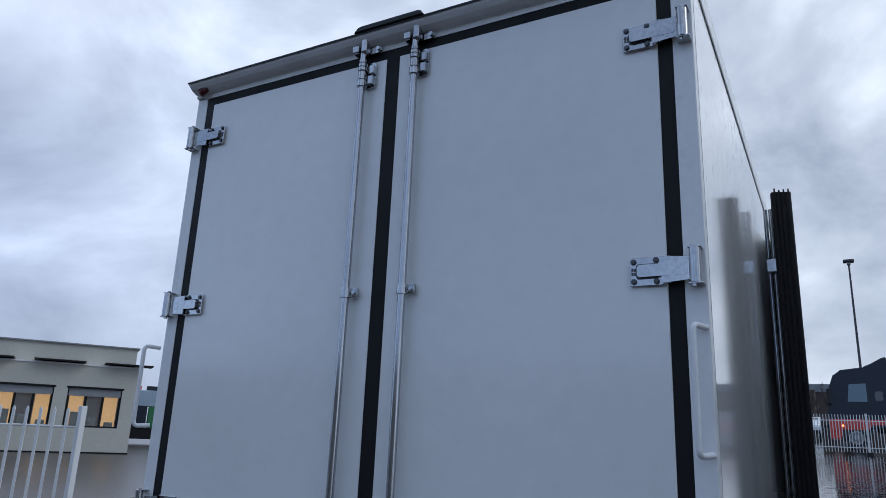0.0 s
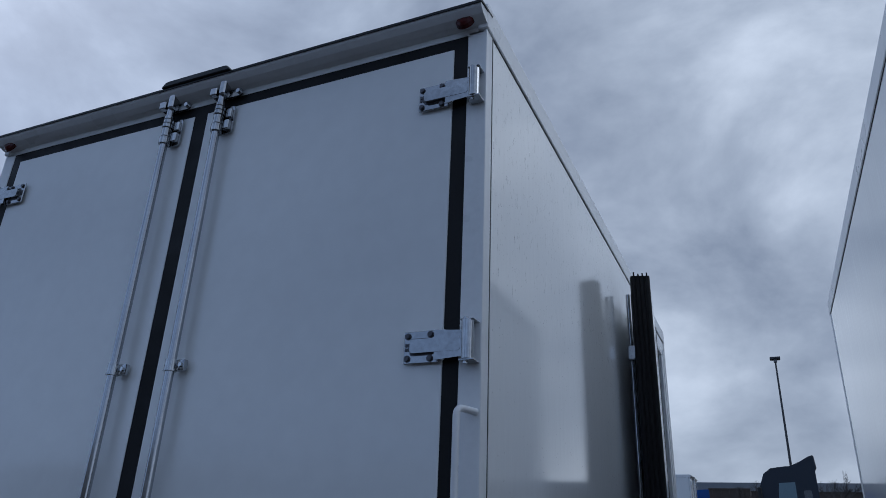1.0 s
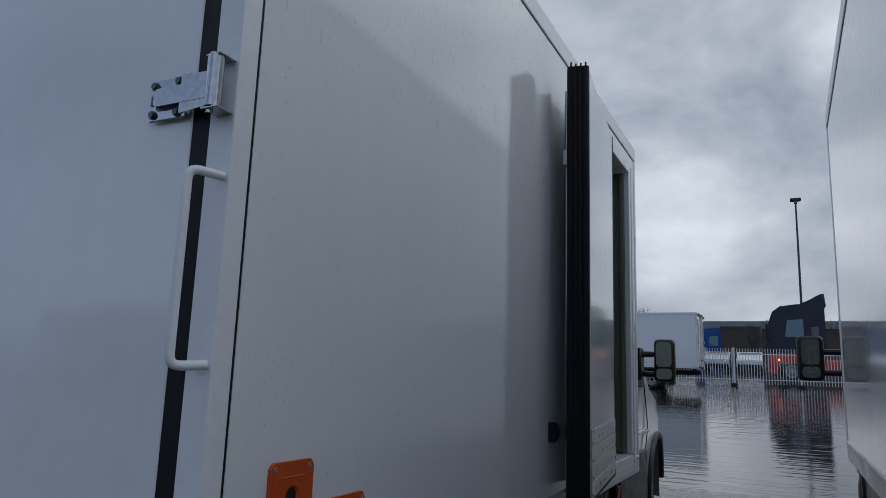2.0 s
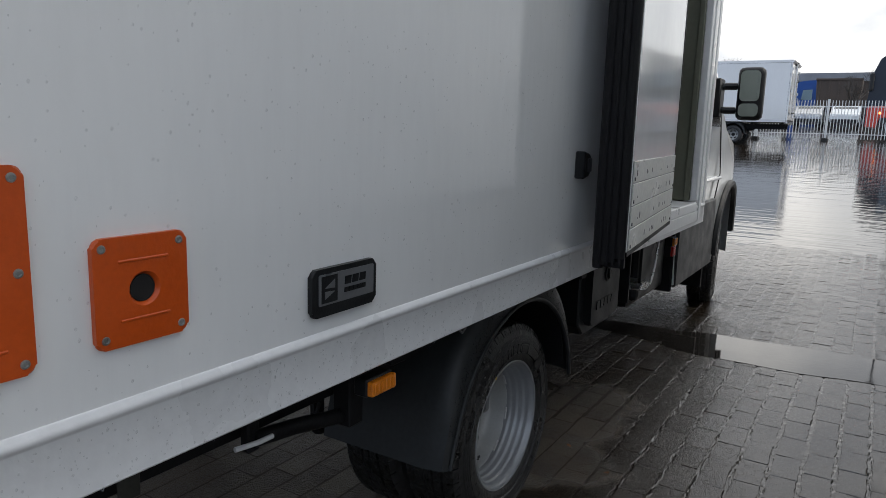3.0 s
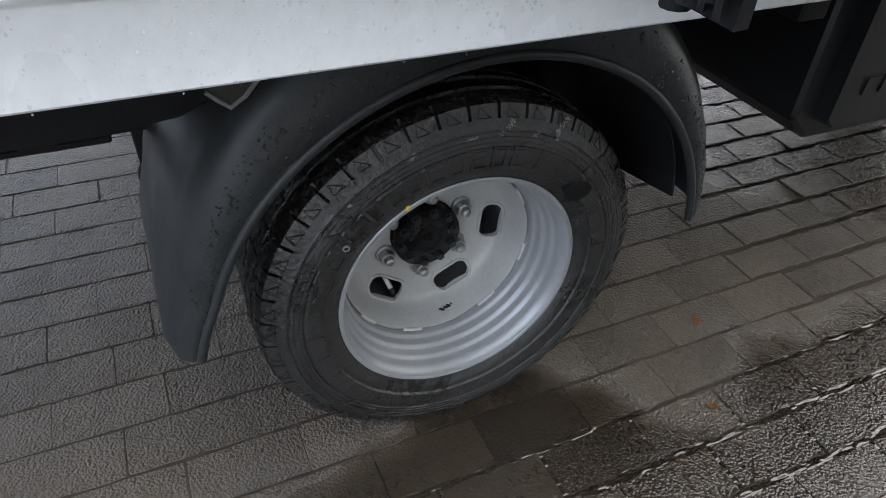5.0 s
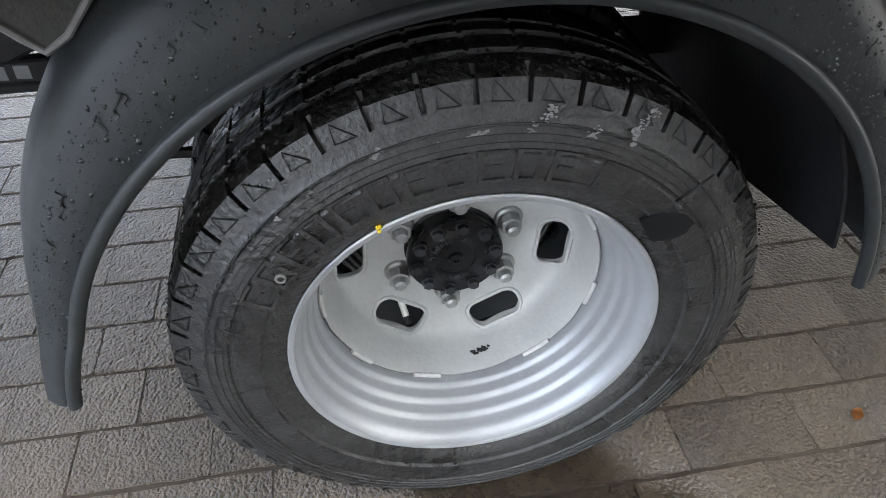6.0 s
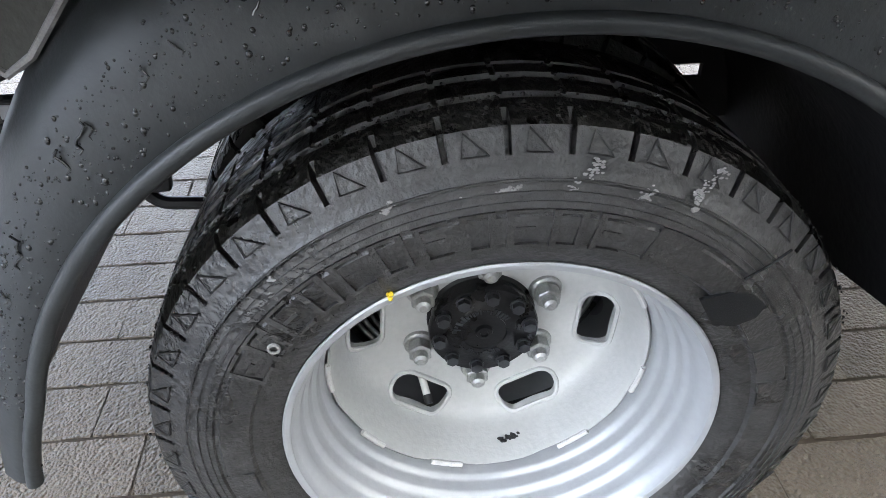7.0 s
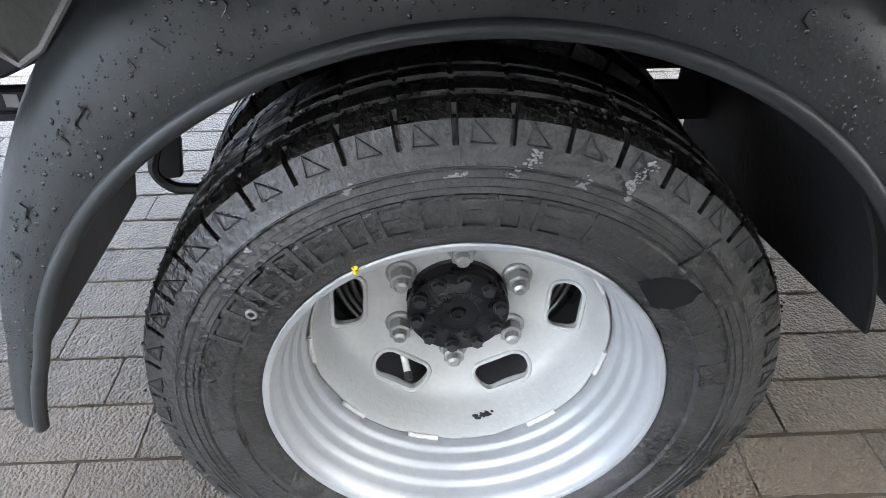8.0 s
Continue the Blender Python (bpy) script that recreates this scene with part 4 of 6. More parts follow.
def cab(truck, reach=0.0, wide=1.0, drop=0.0):
    """A short-nosed van cab with doors, glass, mirrors, lamps and arches."""
    x0, x1 = -2.13, -0.15
    xm, hw = (x0 + x1) / 2, (x1 - x0) / 2
    arch = []
    for k in range(13):
        a = radians(15 + 150 * k / 12)
        arch.append((WHEEL_Y + 0.47 * math.cos(a), 0.40 + 0.54 * math.sin(a)))
    prof = [(4.10, 0.42), (4.10, 2.10), (4.30, 2.24), (4.62, 2.24), (4.80, 2.14), (5.42, 1.36), (5.72, 1.26), (6.16, 1.10), (6.36, 0.94), (6.44, 0.72), (6.44, 0.42), (6.38, 0.36), (6.15, 0.36)] + arch + [(5.20, 0.42)]
    bm = B()
    stations = [(-1.0, 0.10), (-0.94, 0.02), (-0.6, 0.0), (0.6, 0.0), (0.94, 0.02), (1.0, 0.10)]
    rings = []
    for s, inset in stations:
        ring = []
        for y, z in prof:
            taper = 1.0 - 0.10 * max(0.0, (z - 1.25)) - 0.16 * max(0.0, (y - 5.75)) ** 1.3
            yy = y - inset * 0.8 * max(0.0, min(1.0, (y - 5.2)))
            zz = z - inset * 0.6 * (1 if z > 2.0 else 0)
            ring.append(bm.verts.new((xm + s * hw * taper, yy, zz)))
        rings.append(ring)
    m = len(prof)
    for u, v in zip(rings, rings[1:]):
        for i in range(m):
            bm.faces.new((u[i], u[(i + 1) % m], v[(i + 1) % m], v[i]))
    bm.faces.new(rings[0][::-1])
    bm.faces.new(rings[-1])
    body = part("cab_body", bm, "cab", truck, "white painted van cab", smooth=True)

    def sidex(z, y):
        return hw * (1.0 - 0.10 * max(0.0, (z - 1.25)) - 0.16 * max(0.0, (y - 5.75)) ** 1.3)
    # wind screen
    bm = B()
    top = [Vector((xm + sx * 0.80, 4.815, 2.125)) for sx in (-1, 1)]
    low = [Vector((xm + sx * 0.92, 5.410, 1.380)) for sx in (-1, 1)]
    off = Vector((0, 0.006, 0.006))
    f = [bm.verts.new(p + off) for p in (top[0], top[1], low[1], low[0])]
    bm.faces.new(f)
    bmesh.ops.solidify(bm, geom=bm.faces[:], thickness=0.004)
    part("windscreen", bm, "glass", body)
    for s in (-1, 1):
        def wall(y, z, lift):
            return Vector((xm + s * (sidex(z, y) + lift), y, z))
        # side window, door seam, handle, dark sill, arch trim
        bm = B()
        f = [bm.verts.new(wall(y, z, 0.003)) for y, z in ((4.28, 1.38), (4.28, 2.06), (4.66, 2.06), (5.12, 1.52), (5.16, 1.38))]
        bm.faces.new(f)
        bmesh.ops.solidify(bm, geom=bm.faces[:], thickness=0.003)
        part("side_window", bm, "glass", body)
        bm = B()
        tube(bm, [wall(y, z, 0.001) for y, z in ((4.22, 0.88), (4.22, 2.10), (4.68, 2.11), (5.20, 1.52), (5.24, 1.05), (5.12, 0.88))], 0.004, 6)
        part("door_seam", bm, "rubber", body)
        bm = B()
        tube(bm, rounded([wall(4.30, 1.20, 0.0), wall(4.31, 1.20, 0.03), wall(4.47, 1.20, 0.03), wall(4.48, 1.20, 0.0)], 0.01), 0.011, 8)
        part("door_handle", bm, "dark", body, smooth=True)
        bm = B()
        tube(bm, [wall(4.12, 1.02, 0.002), wall(5.24, 1.02, 0.002)], 0.016, 8)
        part("side_moulding", bm, "cab", body, smooth=True)
        bm = B()
        pts = []
        for k in range(25):
            a = radians(14 + 160 * k / 24)
            y, z = WHEEL_Y + 0.485 * math.cos(a), 0.40 + 0.555 * math.sin(a)
            pts.append(wall(y, z, 0.004))
        tube(bm, pts, 0.030, 8)
        part("arch_trim", bm, "dark", body, smooth=True)
        bm = B()
        box(bm, xm + s * (hw - 0.02), xm + s * (hw + 0.008), 4.12, 5.16, 0.40, 0.875, 0.01)
        part("sill_panel", bm, "dark", body)
        # liner drawn low to block light past the front wheel
        bm = B()
        box(bm, xm + s * (hw - 0.5), xm + s * (hw - 0.06), 5.21, 5.25, 0.20, 0.85)
        part("wheel_liner", bm, "chassis", body)
        # head lamp
        bm = B()
        bmesh.ops.create_uvsphere(bm, u_segments=16, v_segments=10, radius=1, matrix=Matrix.LocRotScale((xm + s * (hw * 0.80), 6.22, 0.96), None, (0.13, 0.10, 0.13)))
        part("headlamp", bm, "glass", body, smooth=True)
        # mirror on two arms
        bm = B()
        mx = xm + s * (hw + 0.184 + reach)
        mz = 1.60 - drop
        box(bm, mx - 0.084 * wide, mx + 0.084 * wide, 4.98, 5.09, mz - 0.175, mz + 0.175, 0.045, 3)
        mirror = part("door_mirror", bm, "dark", truck, "black plastic door mirror on arms", smooth=True)
        bm = B()
        tube(bm, rounded([(mx - s * 0.09, 5.03, mz + 0.05), (xm + s * (hw + 0.02), 5.00, mz + 0.05), (xm + s * (hw - 0.05), 4.98, mz + 0.02)], 0.02), 0.024, 8)
        tube(bm, rounded([(mx - s * 0.09, 5.03, mz - 0.11), (xm + s * (hw + 0.02), 5.00, mz - 0.11), (xm + s * (hw - 0.03), 4.98, mz - 0.09)], 0.02), 0.024, 8)
        box(bm, xm + s * (hw - 0.04), xm + s * (hw + 0.012), 4.92, 5.06, mz - 0.16, mz + 0.10, 0.01)
        part("mirror_arm", bm, "dark", mirror, smooth=True)
        bm = B()
        prism(bm, round_rect(mx - 0.062, mx + 0.062, mz - 0.05, mz + 0.150, 0.03), "y", 4.972, 4.979)
        part("mirror_glass", bm, "mirror", mirror)
        bm = B()
        prism(bm, round_rect(mx - 0.062, mx + 0.062, mz - 0.150, mz - 0.065, 0.03), "y", 4.972, 4.979)
        part("mirror_glass", bm, "mirror", mirror)
    # added dark cover over the white cab back below the box
    part("cab_back_cover", box(B(), x0 + 0.03, x1 - 0.006, 4.07, 4.097, 0.38, 0.835, 0.01), "chassis", body)
    # unseen tray added to keep light out from under the cab
    part("tray_light_block", box(B(), x0 + 0.30, x1 - 0.30, 4.20, 6.20, 0.20, 0.44, 0.04, 2), "chassis", body)
    part("front_axle", rod(B(), (x0 + 0.2, WHEEL_Y, 0.33), (x1 - 0.2, WHEEL_Y, 0.33), 0.06, 16), "chassis", body, smooth=True)
    part("grille", box(B(), xm - 0.55, xm + 0.55, 6.33, 6.40, 0.76, 0.92, 0.02), "dark", body)
    part("bumper", box(B(), x0 + 0.16, x1 - 0.16, 6.30, 6.47, 0.24, 0.68, 0.04, 2), "dark", body)


def cargo_shell(truck, opening):
    """Walls with thickness, roof, floor and the rails and trims of the box."""
    x0, th = BOX_X, 0.06
    oy0, oy1, oz0, oz1 = 2.96, 3.78, 0.965, 2.86
    bm = B()
    if opening:
        ya, yb = oy0 - 0.012, oy1 + 0.012
        box(bm, -th, 0, 0.058, ya, BOX_Z0 + 0.002, BOX_Z1)
        box(bm, -th, 0, yb, BOX_Y - 0.002, BOX_Z0 + 0.002, BOX_Z1)
        box(bm, -th, 0, ya, yb, oz1 + 0.012, BOX_Z1)
        box(bm, -th, 0, ya, yb, BOX_Z0 + 0.002, oz0 - 0.012)
    else:
        box(bm, -th, 0, 0.058, BOX_Y - 0.002, BOX_Z0 + 0.002, BOX_Z1)
    part("side_wall", bm, "side", truck, "white glossy side wall streaked by rain")
    part("side_wall", box(B(), x0, x0 + th, 0.058, BOX_Y - 0.002, BOX_Z0 + 0.002, BOX_Z1), "side", truck)
    part("front_wall", box(B(), x0 + th, -th, BOX_Y - 0.07, BOX_Y, BOX_Z0, BOX_Z1), "side", truck)
    part("roof_panel", box(B(), x0 + 0.01, -0.01, 0.0, BOX_Y, BOX_Z1 - 0.06, BOX_Z1 + 0.012), "panel", truck)
    part("cargo_floor", box(B(), x0 + th, -th, 0.06, BOX_Y - 0.07, BOX_Z0, 0.955), "inner", truck)
    part("cargo_lining", box(B(), x0 + th + 0.002, x0 + th + 0.008, 0.08, BOX_Y - 0.08, 0.956, BOX_Z1 - 0.062), "inner", truck)
    part("cargo_lining", box(B(), x0 + th + 0.01, -th - 0.01, BOX_Y - 0.078, BOX_Y - 0.072, 0.956, BOX_Z1 - 0.062), "inner", truck)
    for s in (0, 1):
        def fx(v):
            return v if s == 0 else x0 - v
        # roof edge profile with its dark seam, lower rail with a raised ridge, corner seam
        bm = B()
        box(bm, fx(-0.03), fx(0.006), -0.010, BOX_Y + 0.006, BOX_Z1 - 0.052, BOX_Z1 + 0.046, 0.008, 3)
        part("roof_trim", bm, "frame", truck)
        part("roof_seam", box(B(), fx(-0.004), fx(0.002), 0.06, BOX_Y - 0.01, BOX_Z1 - 0.0580, BOX_Z1 - 0.053), "rubber", truck)
        bm = B()
        ridge = [(fx(0.0030 + 0.0058 * math.sin(math.pi * k / 8) ** 1.3), 0.918 + 0.0225 * k / 8) for k in range(9)]
        prism(bm, [(fx(-0.02), 0.829), (fx(0.001), 0.829), (fx(0.0035), 0.832)] + ridge + [(fx(0.0015), 0.9415), (fx(-0.02), 0.9415)], "y", 0.060, BOX_Y - 0.003)
        part("lower_rail", bm, "frame", truck, "white lower rail with a raised ridge", smooth=True)
        part("corner_seam", box(B(), fx(-0.01), fx(-0.0012), 0.0525, 0.0575, BOX_Z0, BOX_Z1 - 0.053), "rubber", truck)
        part("corner_post", box(B(), fx(-0.065), fx(0.0), 0.0, 0.052, BOX_Z0 - 0.02, BOX_Z1 - 0.050, 0.004, 2), "frame", truck, "white corner post")
        part("front_corner_post", box(B(), fx(-0.05), fx(0.004), BOX_Y - 0.045, BOX_Y + 0.004, BOX_Z0, BOX_Z1 - 0.050, 0.004), "frame", truck)
        bm = B()
        lathe(bm, [(0.0, 0.0), (0.0, 0.031), (0.014, 0.030), (0.022, 0.022), (0.024, 0.0)], (0, 0, 0), 20)
        lamp = part("corner_lamp", bm, "deepred", truck, "small round dark red corner lamp", smooth=True)
        lamp.matrix_basis = pose(fx(-0.064), -0.024, 3.030, 0, -18, -90)
    part("roof_wire", rod(B(), (-0.004, 0.04, 3.075), (-0.004, 0.04, 3.118), 0.0022, 6), "rubber", truck)
    # rear header, cap and sill
    part("rear_header", box(B(), x0 + 0.0655, -0.0655, 0.004, 0.052, 3.022, BOX_Z1 - 0.002), "frame", truck)
    bm = B()
    prism(bm, [(0.020, 3.0225), (0.001, 3.0225), (-0.022, 3.026), (-0.046, 3.036), (-0.062, 3.049), (-0.068, 3.056), (-0.066, 3.062), (0.03, 3.074), (0.03, 3.0225)], "x", x0 - 0.002, 0.004)
    part("roof_cap", bm, "frame", truck, "white curved gutter over the rear doors")
    bm = B()
    prism(bm, [(-0.072, 3.0575), (-0.073, 3.0660), (-0.066, 3.070), (0.03, 3.080), (0.03, 3.0745), (-0.063, 3.0635), (-0.069, 3.0590)], "x", x0 - 0.006, 0.008)
    part("cap_edge", bm, "dark", truck)
    bm = B()
    prism(bm, [(-1.320, 3.066), (-1.300, 3.086), (-1.285, 3.090), (-1.010, 3.090), (-0.998, 3.086), (-0.984, 3.066)], "y", -0.082, 0.01, 0.003)
    part("cap_hood", bm, "dark", truck)
    part("rear_sill", box(B(), x0, 0, 0.0, 0.09, 0.76, 0.895, 0.005), "steel", truck)
    return oy0, oy1, oz0, oz1


def rear_doors(truck):
    for s in (1, -1):
        def sx(v):
            return v if s > 0 else BOX_X - v
        xm = -1.136 if s > 0 else -1.197
        xa, xb = sorted((sx(-0.112), xm))
        door = part("rear_door", box(B(), xa, xb, 0.0, 0.05, 0.925, 2.960, 0.003), "panel", truck, "white smooth rear cargo door, closed")
        part("door_seal", box(B(), *sorted((sx(-0.0655), sx(-0.1115))), 0.002, 0.048, 0.90, 3.020), "rubber", door)
        part("door_seal", box(B(), *sorted((sx(-0.1115), -1.1665)), 0.002, 0.048, 2.9605, 3.020), "rubber", door)
        part("door_seal", box(B(), *sorted((sx(-0.1115), -1.1665)), 0.002, 0.048, 0.90, 0.9245), "rubber", door)
        part("door_seal", box(B(), *sorted((xm, -1.1665)), 0.001, 0.047, 0.925, 2.960), "rubber", door)
        for z0, z1 in ((2.736, 2.826), (1.930, 2.020), (1.090, 1.180)):
            hinge(door, z0, z1, s)
        lock_rod(door, -1.040 if s > 0 else -1.292, 1.0)
        bm = B()
        x = -1.040 if s > 0 else -1.292
        box(bm, x - 0.05, x + 0.16, -0.05, -0.008, 1.17, 1.215, 0.008, 2)
        part("lock_lever", bm, "dark", door)
        keeper(truck, -1.030 if s > 0 else -1.282, 1)
    grab_handle(truck, -0.010, 1.444, 1.798)
    grab_handle(truck, BOX_X - 0.012, 1.455, 1.790)


def side_door(truck):
    """The side door, swung right back against the wall: its lining and its thick edge seals face outwards."""
    a, b = Vector((0.190, 1.984, 0)), Vector((0.086, 2.912, 0))
    along = (b - a).normalized()
    out = Vector((along.y, -along.x, 0))
    m = Matrix((( along.x, out.x, 0, a.x), (along.y, out.y, 0, a.y), (0, 0, 1, 0), (0, 0, 0, 1)))
    length = (b - a).length

    def place(bm):
        bmesh.ops.transform(bm, matrix=m, verts=bm.verts)
        return bm
    door = part("side_door", place(box(B(), 0.0, length, -0.072, -0.001, 0.945, 2.830, 0.004)), "panel", truck, "white insulated side door folded back open", smooth=False)
    part("edge_trim", place(box(B(), -0.004, length + 0.004, -0.004, 0.0015, 0.935, 0.950, 0.001)), "rubber", door)
    part("edge_trim", place(box(B(), length - 0.006, length + 0.006, -0.074, 0.0015, 0.950, 2.830, 0.002)), "rubber", door)
    for k in range(4):
        z0 = 0.952 + 0.070 * k
        part("kick_board", place(box(B(), 0.012, length - 0.012, 0.0, 0.0035, z0, z0 + 0.067, 0.0015)), "kick", door)
        for u in (0.03, length - 0.035):
            bm = B()
            rod(bm, (u, 0.003, z0 + 0.012), (u, 0.006, z0 + 0.012), 0.0055, 10)
            part("screw", place(bm), "bolt", door)
        rng = random.Random(k)
        for _ in range(7):
            u, w = rng.uniform(0.05, length - 0.1), rng.uniform(0.003, 0.02)
            part("scuff_mark", place(box(B(), u, u + 0.004 + w * 0.3, 0.0034, 0.0042, z0 + 0.02, z0 + 0.022 + w)), "bolt", door)
    # edge seal: four tall ribs of soft rubber
    p0, p1 = Vector((0.094, 1.972, 0)), Vector((0.186, 1.966, 0))
    for k in range(4):
        p = p0.lerp(p1, (k + 0.5) / 4)
        bm = B()
        pts = [(p.x, p.y, z) for z in (0.895 + 0.012 * k, 1.2, 1.9, 2.6, 2.850 - 0.003 * k)]
        tube(bm, pts, 0.0165, 10)
        tube(bm, [(p.x + 0.004, p.y - 0.012, 0.91), (p.x + 0.004, p.y - 0.012, 2.858 + (0.012 if k == 0 else 0))], 0.0045, 6)
        part("edge_seal", bm, "rubber", door, "black ribbed rubber edge seal", smooth=True)
    bm = B()
    prism(bm, [(0.086, 1.974), (0.188, 1.970), (0.186, 1.990), (0.110, 2.04), (0.086, 2.03)], "z", 0.90, 2.845)
    part("edge_core", bm, "rubber", door)
    # hardware between door and wall
    bm = B()
    for xx in (0.035, 0.062):
        rod(bm, (xx + 0.01, 2.12, 1.0), (xx + 0.01, 2.12, 2.80), 0.011, 12)
    box(bm, 0.03, 0.10, 2.08, 2.15, 2.42, 2.50, 0.006)
    part("lock_bar", bm, "steel", door, smooth=True)
    # the hinges
    for z in (1.15, 1.90, 2.65):
        bm = B()
        rod(bm, (0.030, 2.945, z - 0.06), (0.030, 2.945, z + 0.06), 0.016, 14)
        box(bm, 0.0, 0.05, 2.90, 2.94, z - 0.05, z + 0.05, 0.003)
        part("hinge", bm, "steel", door, smooth=True)


def door_frame(truck, oy0, oy1, oz0, oz1):
    w, low = 0.055, 0.850
    frame_ob = part("door_frame", box(B(), -0.030, 0.006, oy1 + 0.004, oy1 + w, oz0, oz1 + w, 0.004), "frame", truck, "white aluminium frame of the side door")
    part("door_jamb", box(B(), -0.42, -0.031, oy1 + 0.002, oy1 + w, oz0, oz1, 0.002), "inner", frame_ob)
    bm = prism(B(), [(oy1 + w, oz1 + w), (oy1 + w, low), (oy1 + 0.085, low), (oy1 + 0.105, low + 0.006), (oy1 + 0.116, low + 0.024), (oy1 + 0.116, oz1 + w)], "x", -0.02, 0.010, 0.003)
    part("frame_step", bm, "frame", frame_ob, smooth=True)
    part("frame_lip", tube(B(), [(0.008, oy1 + 0.060, low + 0.03), (0.008, oy1 + 0.060, oz1 + w)], 0.004, 8), "frame", frame_ob, smooth=True)
    part("frame_step", box(B(), -0.060, -0.032, oy1 - 0.012, oy1 + 0.001, oz0, oz1, 0.003), "inner", frame_ob)
    part("door_frame_top", box(B(), -0.15, 0.010, oy0 - w, oy1 + 0.003, oz1, oz1 + w, 0.004), "frame", truck)
    part("door_frame_sill", box(B(), -0.16, 0.010, oy0 - w, oy1 + 0.003, oz0 - w, oz0 - 0.006, 0.004), "frame", truck)
    part("door_frame_skirt", box(B(), -0.02, 0.0085, oy0 - w, oy1 + w - 0.001, low, oz0 - w - 0.001, 0.003), "frame", truck)
    part("door_frame_post", box(B(), -0.10, 0.014, oy0 - w, oy0 - 0.001, oz0, oz1, 0.004), "frame", truck)


def lamp_unit(truck, x, y0, y1, z0, z1, mat, label):
    lamp = part("marker_lamp", box(B(), x - 0.030, x + 0.004, y0 - 0.003, y1 + 0.003, z0 - 0.003, z1 + 0.003, 0.003), "dark", truck, label)
    part("lens", box(B(), x + 0.002, x + 0.018, y0, y1, z0, z1, 0.004, 2), mat, lamp)
    for k in range(6):
        y = y0 + (y1 - y0) * (k + 0.6) / 6.5
        part("lens_rib", box(B(), x + 0.017, x + 0.0195, y, y + 0.004, z0 + 0.004, z1 - 0.004, 0.001), mat, lamp)


def underbody(truck, detailed):
    x0 = BOX_X
    bm = B()
    for x in (-0.72, x0 + 0.72):
        box(bm, x - 0.035, x + 0.035, 0.12, 5.9, 0.58, 0.76, 0.006)
    part("chassis_rail", bm, "chassis", truck)
    for y in (0.14, 1.2, 2.45, 3.6):
        part("cross_member", box(B(), x0 + 0.12, -0.12, y, y + 0.06, 0.74, 0.818, 0.004), "chassis", truck)
    bm = B()
    rod(bm, (x0 + 0.35, 1.890, 0.335), (-0.35, 1.890, 0.335), 0.055, 20)
    bmesh.ops.create_uvsphere(bm, u_segments=20, v_segments=12, radius=0.16, matrix=Matrix.Translation((x0 / 2, 1.890, 0.335)))
    part("rear_axle", bm, "chassis", truck, smooth=True)
    bm = B()
    rod(bm, (x0 / 2, 2.0, 0.36), (x0 / 2, 4.3, 0.46), 0.05, 16)
    part("drive_shaft", bm, "chassis", truck, smooth=True)
    # unseen bodies added to stop light passing under the van
    part("tank_light_block", box(B(), x0 + 0.16, x0 + 0.66, 2.55, 3.95, 0.34, 0.74, 0.05, 2), "chassis", truck)
    part("gearbox_light_block", box(B(), x0 / 2 - 0.22, x0 / 2 + 0.22, 3.5, 4.4, 0.30, 0.66, 0.06, 2), "chassis", truck)
    part("silencer_light_block", box(B(), -1.02, -0.78, 2.75, 3.55, 0.36, 0.56, 0.06, 3), "chassis", truck, smooth=True)
    for x in (-0.78, x0 + 0.78):
        bm = B()
        for k in range(4):
            pts = [(x, 1.890 - 0.62 + 1.24 * i / 10, 0.51 + 0.10 * ((i - 5) / 5) ** 2 - 0.012 * k) for i in range(11)]
            tube(bm, pts, 0.012, 6)
        part("leaf_spring", bm, "chassis", truck)
    if not detailed:
        return
    # under-run tube and its hanger, with a pale strap beside it
    part("underrun_tube", tube(B(), [(-0.15, 0.785, 0.705), (-0.15, 0.90, 0.690), (-0.15, 1.085, 0.655)], 0.017, 12), "chassis", truck, smooth=True)
    part("hanger", box(B(), -0.17, -0.145, 0.770, 0.800, 0.68, 0.818, 0.004), "chassis", truck)
    part("hanger", box(B(), -0.155, -0.150, 0.505, 0.545, 0.700, 0.818, 0.002), "olive", truck, "weathered flat steel hanger")
    part("hanger", box(B(), -0.17, -0.12, 1.04, 1.09, 0.64, 0.818, 0.004), "chassis", truck)
    part("hanger", box(B(), -0.30, -0.24, 1.30, 1.36, 0.66, 0.818, 0.01), "chassis", truck)
    part("sub_frame", prism(B(), [(0.15, 0.690), (1.40, 0.690), (1.500, 0.698), (1.542, 0.715), (1.566, 0.740), (1.600, 0.8195), (0.15, 0.8195)], "x", -0.24, -0.20, 0.003), "chassis", truck)
    part("cable_strap", tube(B(), [(-0.116, 0.712, 0.722), (-0.112, 0.735, 0.721), (-0.111, 0.765, 0.718), (-0.112, 0.800, 0.717)], 0.0052, 8), "fence", truck, "pale plastic cable strap", smooth=True)
    bm = B()
    box(bm, -0.512, -0.490, 0.42, 1.52, 0.536, 0.566, 0.003)
    box(bm, -0.514, -0.496, 0.42, 1.40, 0.519, 0.533, 0.003)
    box(bm, -0.520, -0.500, 0.70, 0.74, 0.53, 0.80, 0.003)
    bar = part("floor_bar", bm, "chassis", truck, "black bar under the floor with plain pale bars for its number")
    # plain pale bars in place of the number on the bar
    for k in range(6):
        y = 1.225 + 0.028 * k
        part("number_bar", prism(B(), [(y, 0.543), (y + 0.018, 0.542), (y + 0.019, 0.560), (y + 0.001, 0.561)], "x", -0.4905, -0.4892), "grey", bar)
    # plate end under the floor beside the guard
    bm = B()
